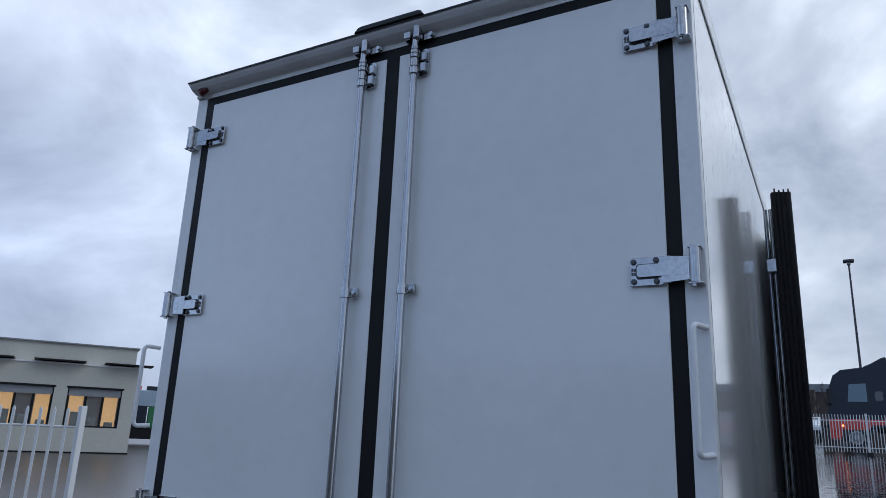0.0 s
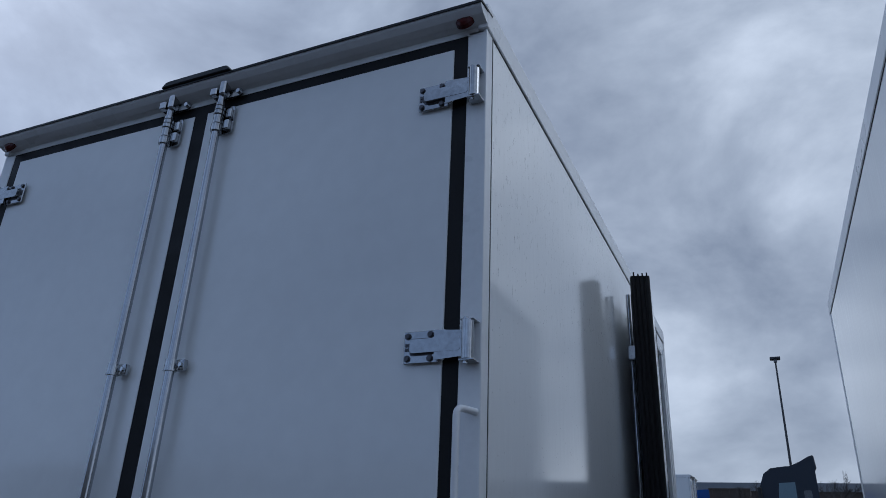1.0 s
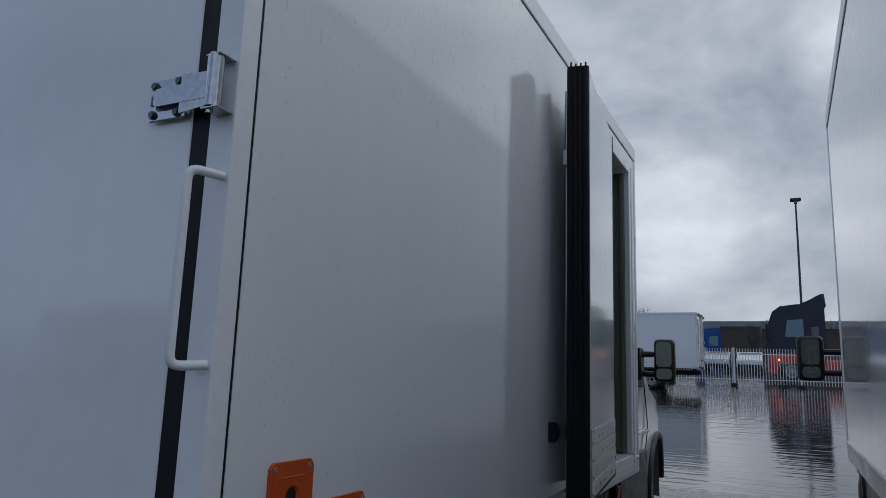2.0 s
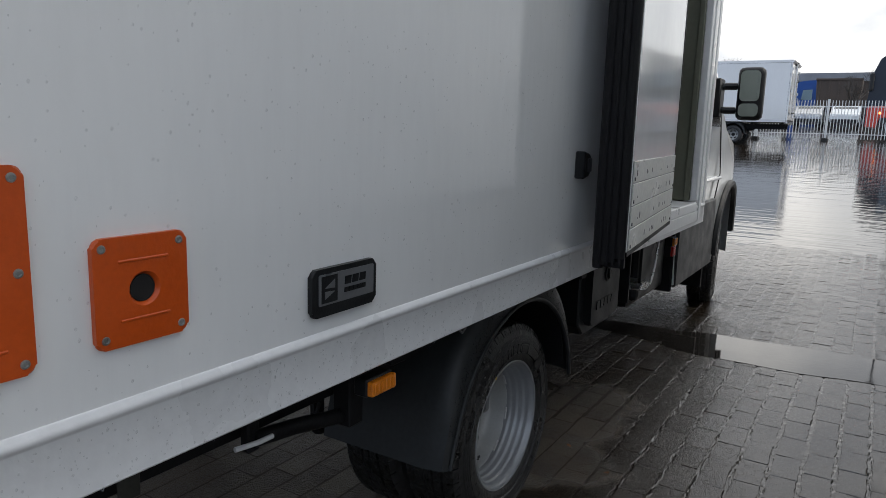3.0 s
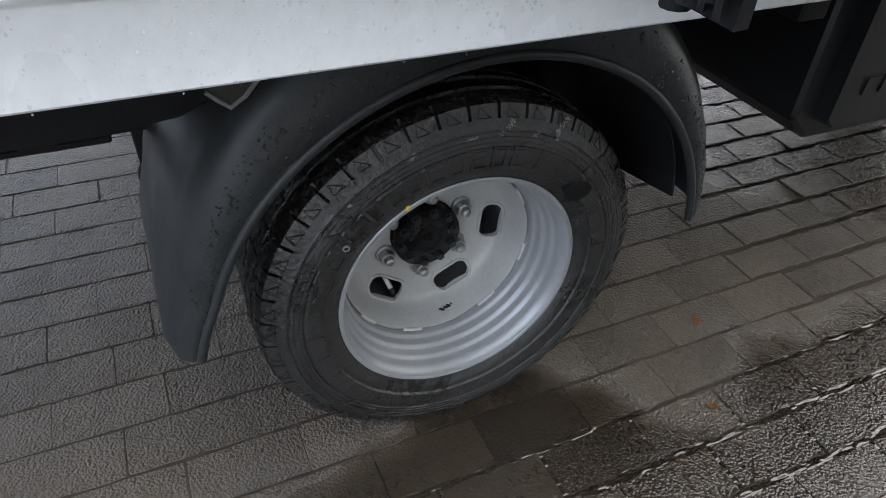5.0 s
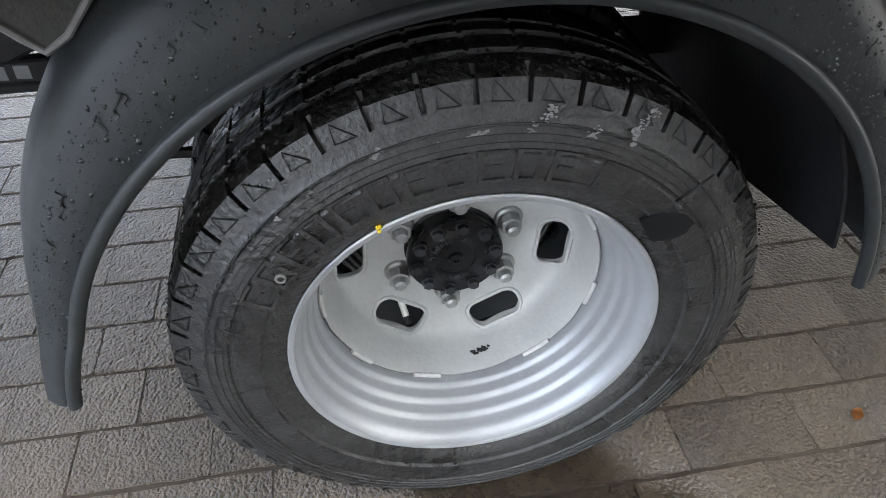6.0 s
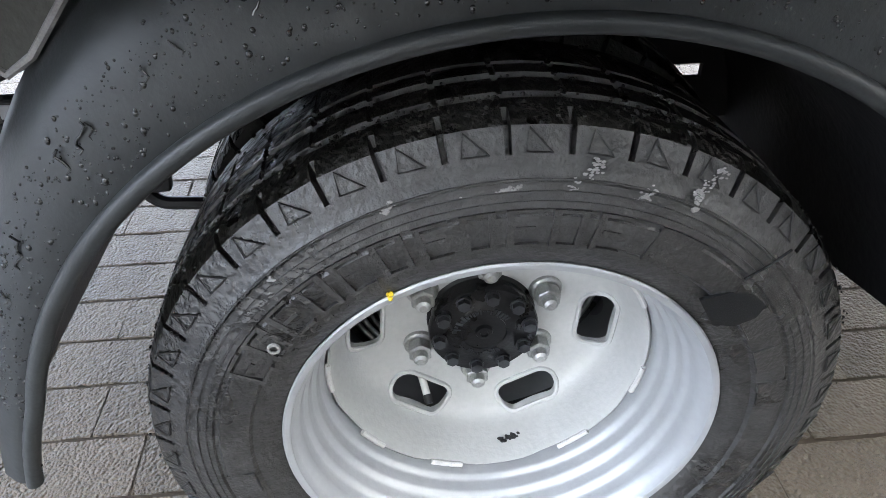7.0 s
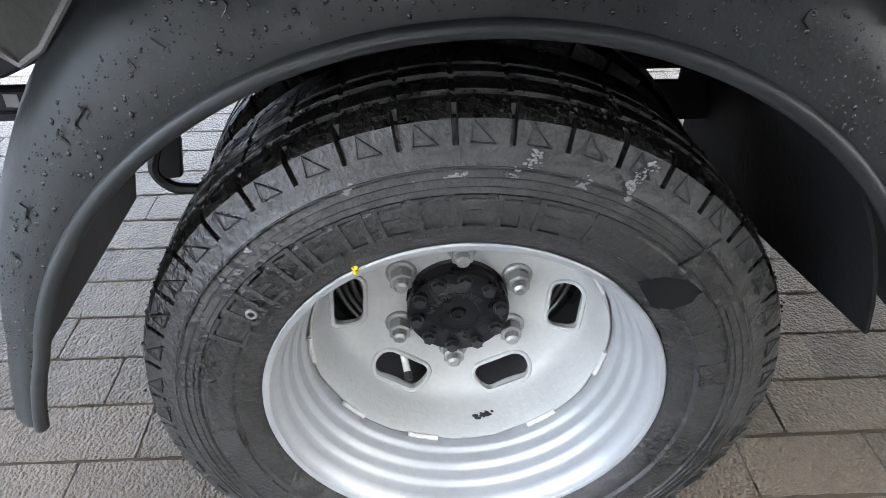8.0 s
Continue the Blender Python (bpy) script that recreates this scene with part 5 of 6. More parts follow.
    prism(bm, [(1.525, 0.815), (1.640, 0.815), (1.606, 0.779), (1.577, 0.746), (1.558, 0.734), (1.545, 0.746), (1.533, 0.757)], "x", -0.150, -0.138, 0.002)
    bracket = part("floor_bracket", bm, "olive", truck, "weathered olive bracket under the floor")
    part("worn_edge", tube(B(), [(-0.137, 1.533, 0.758), (-0.137, 1.545, 0.746), (-0.137, 1.558, 0.7345), (-0.137, 1.577, 0.746), (-0.137, 1.606, 0.779), (-0.137, 1.632, 0.808)], 0.0030, 6), "chalk", bracket, smooth=True)
    bm = B()
    tube(bm, rounded([(-0.59, 1.455, 0.45), (-0.59, 1.425, 0.385), (-0.59, 1.448, 0.352), (-0.59, 1.54, 0.346)], 0.02), 0.010, 8)
    prism(bm, [(1.430, 0.40), (1.440, 0.370), (1.470, 0.372), (1.480, 0.43), (1.480, 0.58), (1.425, 0.58)], "x", -0.602, -0.586, 0.003)
    part("tow_hook", bm, "chassis", truck, smooth=True)
    # tool box
    bm = B()
    prism(bm, [(2.62, 0.815), (2.62, 0.50), (2.68, 0.445), (3.02, 0.445), (3.05, 0.48), (3.05, 0.815)], "x", -0.60, -0.185, 0.008)
    tool = part("tool_box", bm, "dark", truck, "black plastic tool box under the floor")
    part("tool_box_lid", prism(B(), round_rect(2.675, 3.035, 0.490, 0.805, 0.02), "x", -0.186, -0.150, 0.006), "dark", tool)
    bm = B()
    lathe(bm, [(0.0, 0.038), (0.006, 0.037), (0.007, 0.028), (0.002, 0.026), (0.002, 0.0)], (-0.150, 2.86, 0.70), 24)
    box(bm, -0.150, -0.138, 2.852, 2.868, 0.68, 0.72, 0.003)
    part("tool_box_latch", bm, "dark", tool, smooth=True)
    for k in range(5):
        y = 2.735 + 0.047 * k
        bm = prism(B(), [(y, 0.555), (y + 0.034, 0.555), (y + 0.036, 0.590), (y + 0.002, 0.590)], "x", -0.151, -0.146)
        part("raised_mark", bm, "dark", tool)
    # folding step: dark plate on a bright bent bar
    bm = B()
    tube(bm, rounded([(-0.10, 3.50, 0.80), (-0.095, 3.44, 0.66), (-0.090, 3.36, 0.575), (-0.090, 3.24, 0.560), (-0.30, 3.22, 0.560)], 0.03), 0.007, 8)
    step = part("folding_step", bm, "alu", truck, "folding step with a bright bent bar", smooth=True)
    part("step_plate", prism(B(), [(3.26, 0.575), (3.37, 0.590), (3.45, 0.68), (3.48, 0.80), (3.26, 0.80)], "x", -0.125, -0.112, 0.002), "dark", step)
    part("step_tread", box(B(), -0.34, -0.10, 3.225, 3.37, 0.560, 0.580, 0.004), "alu", step)
    for k in range(5):
        part("tread_rib", box(B(), -0.33, -0.098, 3.236 + 0.026 * k, 3.246 + 0.026 * k, 0.578, 0.590), "alu", step)
    part("mud_flap", box(B(), -0.60, -0.14, 3.16, 3.175, 0.50, 0.80, 0.002), "dark", truck)
    part("side_tank", box(B(), -0.62, -0.20, 3.52, 4.05, 0.42, 0.78, 0.03, 2), "dark", truck)


def box_van(label, detailed, reach=0.0, wide=1.0, drop=0.0):
    truck = thing("box_van", label, "van", "parked box vans")
    oy0, oy1, oz0, oz1 = cargo_shell(truck, detailed)
    rear_doors(truck)
    cab(truck, reach, wide, drop)
    underbody(truck, detailed)
    for s in (1, -1):
        x = -0.140 if s > 0 else BOX_X + 0.140
        full = detailed and s > 0
        wheel = tagged(new("rear_wheel"))
        wheel.parent = truck
        deep_wheel(wheel, x, 1.890, 0.335, s, full)
        inner = part("inner_tyre", tyre_mesh((x - s * 0.236, 1.890, 0.335), s), "tyre", wheel, smooth=True)
        wet_tread(inner, 1.890, 0.335)
        # inner rim and disc are coloured dark for the shade behind the slots
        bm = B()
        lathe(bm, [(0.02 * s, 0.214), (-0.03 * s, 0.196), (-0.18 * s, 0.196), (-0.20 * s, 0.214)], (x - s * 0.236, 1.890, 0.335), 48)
        part("shaded_inner_rim", bm, "grey", wheel, smooth=True)
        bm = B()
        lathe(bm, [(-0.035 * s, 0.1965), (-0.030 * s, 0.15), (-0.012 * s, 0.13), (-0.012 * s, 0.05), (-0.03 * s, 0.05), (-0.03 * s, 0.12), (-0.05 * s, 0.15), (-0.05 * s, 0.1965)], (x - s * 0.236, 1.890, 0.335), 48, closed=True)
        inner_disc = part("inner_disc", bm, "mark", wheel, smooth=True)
        if full:
            for r0, dx in ((0.118, 0.010), (0.132, 0.008), (0.147, 0.004), (0.160, 0.0), (0.172, -0.004)):
                ring = [(x - 0.252 + dx, 1.890 + r0 * math.cos(radians(7.5 * k)), 0.335 + r0 * math.sin(radians(7.5 * k))) for k in range(49)]
                part("pressed_ring", tube(B(), ring, 0.0042, 8), "nut", inner_disc, smooth=True)
        mudguard(truck, 1.902, 0.335, s, full)
        front = tagged(new("front_wheel"))
        front.parent = truck
        hub_at = Matrix.Translation((-0.27 if s > 0 else -2.01, WHEEL_Y, 0.335 + ground_z(0, WHEEL_Y)))
        front.matrix_basis = hub_at @ Matrix.Rotation(radians(9), 4, "Z") @ hub_at.inverted()
        plain_wheel(front, -0.200 if s > 0 else -2.080, WHEEL_Y, 0.335 + ground_z(0, WHEEL_Y), s)
    if detailed:
        socket_plate(truck, 0.1765, 0.3165, 1.012, 1.2545, (1.182, 1.134, 1.086), [(0.190, 1.241), (0.303, 1.241), (0.190, 1.133), (0.303, 1.133), (0.190, 1.026), (0.303, 1.026)])
        socket_plate(truck, 0.3895, 0.5275, 1.0155, 1.160, (1.088,), [(0.402, 1.147), (0.515, 1.147), (0.402, 1.029), (0.515, 1.029)])
        badge(truck)
        bm = prism(B(), [(1.996, 1.164), (2.040, 1.172), (2.048, 1.182), (2.048, 1.236), (2.040, 1.244), (1.996, 1.252)], "x", 0.0, 0.034, 0.004)
        keep = part("door_retainer", bm, "dark", truck, "black door retainer on the side wall")
        part("retainer_jaw", box(B(), 0.033, 0.040, 2.016, 2.046, 1.185, 1.231, 0.004), "bolt", keep)
        rng = random.Random(12)
        rows = []
        for _ in range(5200):
            y, z = rng.uniform(0.07, 1.95), rng.choice((rng.uniform(0.828, 0.915), rng.uniform(0.95, 1.5), rng.uniform(1.6, 3.0), rng.uniform(2.0, 3.0), rng.uniform(2.2, 3.0), rng.uniform(2.5, 3.0)))
            r = rng.choice((0.0008, 0.0010, 0.0014, 0.0022)) * rng.uniform(0.7, 1.2)
            rows.append(((0.0035 if z < 0.93 else 0.0003, y, z), (r * 0.6, r, r * (rng.uniform(3, 9) if z > 2.2 and rng.random() < 0.25 else rng.uniform(0.9, 1.4)))))
        bm = drops(rows, 1)
        part("raindrop", bm, "water", truck, "clear raindrops on the side wall", smooth=True, kind="stuff")
        door_frame(truck, oy0, oy1, oz0, oz1)
        side_door(truck)
        lamp_unit(truck, -0.030, 0.983, 1.066, 0.757, 0.789, "amber", "amber side marker lamp under the rail")
        lamp_unit(truck, -0.108, 3.80, 3.86, 0.705, 0.748, "amber", "amber side marker lamp behind the cab")
        lamp_unit(truck, -0.112, 3.80, 3.85, 0.645, 0.700, "red", "red reflector behind the cab")
    else:
        lamp_unit(truck, -0.030, 0.983, 1.066, 0.757, 0.789, "amber", "amber side marker lamp")
    return truck


van = box_van("white box van with its side door folded open, on wet paving", True)
neighbour = box_van("white box van parked close alongside on wet paving", False, 0.147, 1.15, 0.115)
far_van = copy_thing(neighbour, pose(-2.26, 31.28, ground_z(-4, 30.1) - 0.02, 0, 0, 90))
neighbour.matrix_basis = pose(1.300 - 1.13 * BOX_X, 0.36, 0.0) @ Matrix.Scale(1.13, 4)
tagged(far_van, "white box van parked side on before the far fence")


# ---------------------------------------------------------------- far things
def palisade(label, a, b, height, pitch, group, half=0.021):
    """A white fence of upright bars between two points, with two rails and posts on feet."""
    fence = thing("palisade_fence", label, "fence", group)
    a, b = Vector(a), Vector(b)
    d = b - a
    n = int(d.length / pitch)
    bar = None
    for k in range(n + 1):
        p = a + d * k / n
        z = ground_z(p.x, p.y)
        if bar is None:
            bm = B()
            prism(bm, [(-half, 0.08), (half, 0.08), (half, height - 0.04), (0.0, height), (-half, height - 0.04)], "y", -0.008, 0.008)
            bar = part("bar", bm, "fence", fence)
            ob = bar
        else:
            ob = new("bar", bar.data)
            ob.parent = fence
        ob.matrix_basis = Matrix.Translation((p.x, p.y, z)) @ Matrix.Rotation(math.atan2(d.y, d.x), 4, "Z")
    for h in (0.28, height - 0.28):
        bm = B()
        steps = 12
        for k in range(steps):
            p, q = a + d * k / steps, a + d * (k + 1) / steps
            rod(bm, (p.x, p.y + 0.015, ground_z(p.x, p.y) + h), (q.x, q.y + 0.015, ground_z(q.x, q.y) + h), 0.016, 6)
        part("rail", bm, "fence", fence)
    posts = max(2, int(d.length / 2.6))
    for k in range(posts + 1):
        p = a + d * k / posts
        z = ground_z(p.x, p.y)
        bm = box(B(), p.x - 0.045, p.x + 0.045, p.y - 0.03, p.y + 0.06, z - 0.05, z + height + 0.03, 0.006)
        post = part("post", bm, "fence", fence)
        part("foot", box(B(), p.x - 0.13, p.x + 0.13, p.y - 0.35, p.y + 0.35, z - 0.05, z + 0.10, 0.02), "dark", post)
    return fence


def tractor(label, x, y, cab_mat, low_mat, scale=1.0, spoiler=True):
    """A lorry tractor seen from its side, nose towards -x."""
    t = thing("lorry", label, "lorry", "lorries behind the fence")
    bm = B()
    prof = [(0.0, 0.55), (0.0, 1.55), (0.12, 2.65), (0.30, 3.15), (0.6, 3.38), (1.2, 3.46), (2.20, 3.50), (2.30, 3.40), (2.34, 1.2), (2.15, 1.02), (1.75, 1.02), (1.55, 1.1)] + [(0.95 + 0.58 * math.cos(radians(20 + 140 * k / 8)), 0.5 + 0.58 * math.sin(radians(20 + 140 * k / 8))) for k in range(9)] + [(0.3, 0.55)]
    tmp = prism(B(), prof, "y", 0.0, 2.45)
    bmesh.ops.bevel(tmp, geom=tmp.edges[:], offset=0.05, segments=2, affect="EDGES")
    body = part("cab_body", tmp, cab_mat, t, smooth=True)
    part("lower_cab", prism(B(), [(-0.03, 0.45), (-0.03, 1.28), (0.35, 1.30), (2.30, 1.30), (2.30, 1.06), (1.56, 1.08), (1.45, 0.85), (0.45, 0.85), (0.36, 0.42)], "y", -0.02, 2.47, 0.02), low_mat, t)
    if spoiler:
        part("roof_spoiler", prism(B(), [(1.15, 3.44), (1.50, 3.54), (1.80, 3.72), (2.20, 3.96), (2.38, 4.00), (2.44, 3.4), (2.2, 3.4)], "y", 0.1, 2.35, 0.04), cab_mat, t)
    part("side_window", prism(B(), [(0.75, 2.05), (0.85, 2.80), (1.50, 2.84), (1.50, 2.05)], "y", -0.014, 0.01), "pane", body)
    part("sleeper_window", prism(B(), round_rect(1.80, 2.10, 2.1, 2.5, 0.06), "y", -0.012, 0.01), "glass", body)
    part("windscreen", prism(B(), [(-0.02, 1.75), (0.08, 2.62), (0.14, 2.62), (0.04, 1.75)], "y", 0.12, 2.33), "glass", body)
    part("door_mirror", box(B(), -0.05, 0.12, -0.35, -0.12, 1.9, 2.6, 0.04), "dark", t)
    part("mirror_arm", tube(B(), [(0.02, -0.12, 2.5), (0.12, 0.05, 2.55)], 0.03, 6), "dark", t)
    part("side_fairing", box(B(), 2.25, 4.3, 0.05, 0.35, 0.45, 1.05, 0.05), low_mat, t)
    part("chassis", box(B(), 1.8, 5.7, 0.75, 1.7, 0.75, 1.02, 0.03), "chassis", t)
    part("corner_light", box(B(), 0.42, 0.50, -0.045, -0.015, 0.98, 1.06), "lamp_on", t)
    for wx in (0.95, 4.75):
        for s in (0, 1):
            bm = B()
            prof2 = [(-0.15, 0.28), (-0.14, 0.48), (-0.08, 0.51), (0.08, 0.51), (0.14, 0.48), (0.15, 0.28)]
            lathe(bm, prof2, (0, 0, 0), 32)
            wheel = part("wheel", bm, "tyre", t, smooth=True)
            wheel.matrix_basis = pose(wx, 0.15 + 2.15 * s, 0.51, 0, 0, 90)
            bm = B()
            lathe(bm, [(-0.155, 0.285), (-0.16, 0.25), (-0.08, 0.18), (-0.12, 0.12), (-0.17, 0.10), (-0.17, 0.0)], (0, 0, 0), 24)
            part("rim", bm, "rim", wheel, smooth=True)
    t.matrix_basis = Matrix.Translation((x, y, ground_z(x, y) - 0.01)) @ Matrix.Scale(scale, 4)
    return t


def tipper_trailer(x, y, scale):
    skip = thing("tipper_trailer", "brown steel tipper trailer behind the far fence", "trailer")
    bm = B()
    prism(bm, [(0.10, 1.05), (0.0, 2.72), (2.30, 2.66), (2.20, 1.05)], "y", 0.0, 2.4, 0.03)
    part("tub", bm, "brown", skip)
    for k in range(5):
        u = 0.15 + 0.47 * k
        part("rib", box(B(), u, u + 0.08, -0.06, 0.0, 1.1, 2.60, 0.01), "brown", skip)
    part("top_rail", box(B(), -0.02, 2.32, -0.07, 0.02, 2.60, 2.70, 0.01), "brown", skip)
    part("under_frame", box(B(), 0.1, 2.2, 0.7, 1.7, 0.85, 1.06), "chassis", skip)
    for u in (0.6, 1.7):
        for w in (0.2, 2.2):
            bm = B()
            lathe(bm, [(-0.15, 0.0), (-0.15, 0.28), (-0.14, 0.46), (-0.08, 0.49), (0.08, 0.49), (0.14, 0.46), (0.15, 0.28), (0.15, 0.0)], (0, 0, 0), 24)
            part("wheel", bm, "tyre", skip, smooth=True).matrix_basis = pose(u, w, 0.49, 0, 0, 90)
        part("axle", box(B(), u - 0.06, u + 0.06, 0.2, 2.2, 0.43, 0.55), "chassis", skip)
        part("axle_hanger", box(B(), u - 0.05, u + 0.05, 0.85, 1.55, 0.5, 0.88), "chassis", skip)
    skip.matrix_basis = Matrix.Translation((x, y, ground_z(x, y) - 0.01)) @ Matrix.Scale(scale, 4)


def parked_car(label, x, y, mat):
    """A small hatchback parked nose on, low behind the fence."""
    car = thing("car", label, "car", "parked cars behind the fence")
    side = [(0.0, 0.35), (0.0, 0.82), (0.10, 0.92), (0.95, 1.02), (1.55, 1.46), (2.9, 1.50), (3.6, 1.05), (3.75, 0.95), (3.78, 0.35)]
    body = part("body", prism(B(), side, "y", -0.85, 0.85, 0.05), mat, car, smooth=True)
    part("windscreen", prism(B(), [(1.00, 1.055), (1.50, 1.425), (1.53, 1.41), (1.03, 1.04)], "y", -0.70, 0.70), "glass", body)
    part("rear_window", prism(B(), [(2.98, 1.43), (3.50, 1.10), (3.54, 1.12), (3.02, 1.46)], "y", -0.66, 0.66), "glass", body)
    for w in (-0.853, 0.845):
        part("side_window", prism(B(), [(1.22, 1.06), (1.62, 1.40), (2.84, 1.42), (3.2, 1.08)], "y", w, w + 0.008), "glass", body)
    part("bumper", box(B(), -0.04, 0.10, -0.78, 0.78, 0.30, 0.55, 0.03), "dark", car)
    for u in (-0.6, 0.6):
        part("headlamp", box(B(), -0.02, 0.06, u - 0.16, u + 0.16, 0.66, 0.80, 0.03), "fence", car)
    for wx in (0.72, 3.0):
        for w in (-0.78, 0.78):
            wheel = part("wheel", lathe(B(), [(-0.09, 0.0), (-0.09, 0.2), (-0.08, 0.30), (0.08, 0.30), (0.09, 0.2), (0.09, 0.0)], (0, 0, 0), 20), "tyre", car, smooth=True)
            wheel.matrix_basis = pose(wx, w, 0.30, 0, 0, 90)
    car.matrix_basis = pose(x, y, ground_z(x, y) - 0.01, 0, 0, 90)


def tree(label, x, y, height, seed):
    """A bare winter tree: tapered trunk, limbs and many fine twigs."""
    rng = random.Random(seed)
    t = thing("bare_tree", label, "tree", "bare trees beyond the yard")
    base = ground_z(x, y)
    bm, twigs = B(), B()

    def grow(p, d, length, r, depth):
        q = p + d * length
        rod(bm if depth < 3 else twigs, p, q, r, 6 if depth < 3 else 4, r * 0.62, caps=False)
        if depth >= 5:
            return
        for _ in range(3 if depth else 6):
            u = (d + Vector((rng.uniform(-1, 1), rng.uniform(-1, 1), rng.uniform(-0.15, 0.75))) * (0.75 if depth else 0.6)).normalized()
            f = rng.uniform(0.55, 1.0)
            grow(p + d * length * f, u, length * rng.uniform(0.55, 0.78), r * 0.55, depth + 1)
    grow(Vector((x, y, base - 0.1)), Vector((0, 0, 1)), height * 0.30, height * 0.022, 0)
    part("trunk", bm, "bark", t, smooth=True)
    part("crown", twigs, "bark", t, "leafless grey-brown twigs")
    return t


def lamp_post(x, y, height):
    t = thing("street_lamp", "tall dark yard lamp post with a flat lamp head", "street lamp")
    z = ground_z(x, y)
    part("pole", rod(B(), (x, y, z - 0.05), (x, y, z + height), 0.085, 12, 0.05), "lamp_steel", t, smooth=True)
    part("lamp_head", box(B(), x - 0.30, x + 0.30, y - 0.25, y + 0.25, z + height - 0.05, z + height + 0.10, 0.03), "lamp_steel", t)
    part("bracket", box(B(), x - 0.10, x + 0.10, y - 0.12, y + 0.12, z + height - 0.22, z + height, 0.02), "roofing", t)
    return t


def office(a, along, length, height):
    """A low rendered office with lit windows, a roof slab and a set-back upper band."""
    t = thing("office_building", "pale rendered low office with lit amber windows", "building")
    along = Vector((*along, 0)).normalized()
    out = Vector((along.y, -along.x, 0))
    m = Matrix(((along.x, out.x, 0, a[0]), (along.y, out.y, 0, a[1]), (0, 0, 1, 0), (0, 0, 0, 1)))

    def place(bm):
        bmesh.ops.transform(bm, matrix=m, verts=bm.verts)
        return bm
    wins = [(0.56 + 2.70 * k, 2.17) for k in range(int(length / 2.70))]
    zl, zh = 1.08, 2.74
    bm = B()
    box(bm, 0, length, 0, 0.3, 0, zl)
    box(bm, 0, length, 0, 0.3, zh, height)
    u = 0.0
    for w0, w in wins:
        box(bm, u, w0, 0, 0.3, zl, zh)
        u = w0 + w
    box(bm, u, length, 0, 0.3, zl, zh)
    box(bm, 0, 0.3, 0.3, 9, 0, height)
    box(bm, length - 0.3, length, 0.3, 9, 0, height)
    box(bm, 0.3, length - 0.3, 8.7, 9, 0, height)
    wall = part("wall", place(bm), "render", t)
    part("roof_slab", place(box(B(), -0.04, length + 0.1, -0.05, 9.2, height, height + 0.06)), "fence", t)
    part("upper_band", place(box(B(), 0.15, length, 0.5, 8.8, height + 0.06, height + 0.92)), "render", t)
    part("parapet_cap", place(box(B(), 0.05, length + 0.05, 0.4, 8.9, height + 0.92, height + 0.98)), "roofing", t)
    part("plinth", place(box(B(), -0.02, length, -0.03, 0.0, -0.25, 0.06)), "chassis", t)
    for k in range(7):
        part("canopy", place(box(B(), -0.55 + 2.75 * k, 1.45 + 2.75 * k, -0.45, 0.6, height + 0.11, height + 0.165)), "chassis", t)
    part("roof_vent", place(rod(B(), (6.6, 3.0, height + 0.95), (6.6, 3.0, height + 1.55), 0.09, 12)), "roofing", t)
    part("roof_vent", place(box(B(), 6.4, 6.8, 2.8, 3.2, height + 1.5, height + 1.58)), "roofing", t)
    for w0, w in wins:
        win = part("window", place(box(B(), w0 - 0.06, w0 + w + 0.06, -0.03, 0.02, zh - 0.01, zh + 0.07)), "chassis", t)
        for q in (0, 1, 2, 3):
            uu = w0 + (w - 0.10) * q / 3
            part("mullion", place(box(B(), uu, uu + 0.10, 0.10, 0.17, zl + 0.07, zh - 0.07)), "chassis", win)
        for z0 in (zl, zh - 0.07):
            part("frame_bar", place(box(B(), w0, w0 + w, 0.10, 0.17, z0, z0 + 0.07)), "chassis", win)
        part("blind_box", place(box(B(), w0 + 0.05, w0 + w - 0.05, 0.06, 0.10, zh - 0.34, zh - 0.02)), "roofing", win)
        part("pane", place(box(B(), w0 + 0.05, w0 + w - 0.05, 0.13, 0.14, zl + 0.05, zh - 0.05)), "water", win)
        for q in range(3):
            uu = w0 + 0.08 + 0.70 * q
            if q != 1:
                part("lit_interior", place(box(B(), uu, uu + 0.62, 1.2, 1.25, zl - 0.2, zh)), "litroom", win)
            part("shelf", place(box(B(), uu + 0.1, uu + 0.45, 0.7, 0.9, zl, zl + 0.25 + 0.2 * q)), "inner", win)
    return t


palisade("white palisade fence along the far side of the yard", (-9.5, 34.0, 0), (12.5, 34.0, 0), 1.70, 0.118, "palisade fences", 0.015)
palisade("white palisade fence before the office", (-16.5, 0.5, 0), (-9.62, 4.62, 0), 1.62, 0.200, "palisade fences")
tractor("dark navy lorry tractor with a red lower cab", 0.10, 38.0, "navy", "redcab", 1.12)
tractor("blue lorry tractor parked behind a tipper trailer", -7.19, 76.0, "blue", "blue", 1.26, False)
tipper_trailer(-4.74, 71.7, 1.58)
for cx, cy, mat, label in ((-5.9, 52.0, "cab", "white parked car behind the palisade fence"), (-3.6, 53.0, "carsilver", "silver parked car behind the palisade fence"), (-1.4, 52.4, "cab", "white parked car behind the palisade fence")):
    parked_car(label, cx, cy, mat)
lamp_post(1.90, 45.5, 10.75)
tree("bare winter tree behind the lorries", 0.3, 62.0, 5.6, 3)
tree("bare winter tree behind the lorries", -1.2, 64.0, 6.0, 4)
tree("bare winter tree behind the lorries", 5.4, 62.0, 6.5, 8)
tree("bare winter tree behind the white van", -9.2, 52.0, 6.8, 11)
office((-27.3, 19.1), (-0.55, -0.84), 24.0, 3.72)


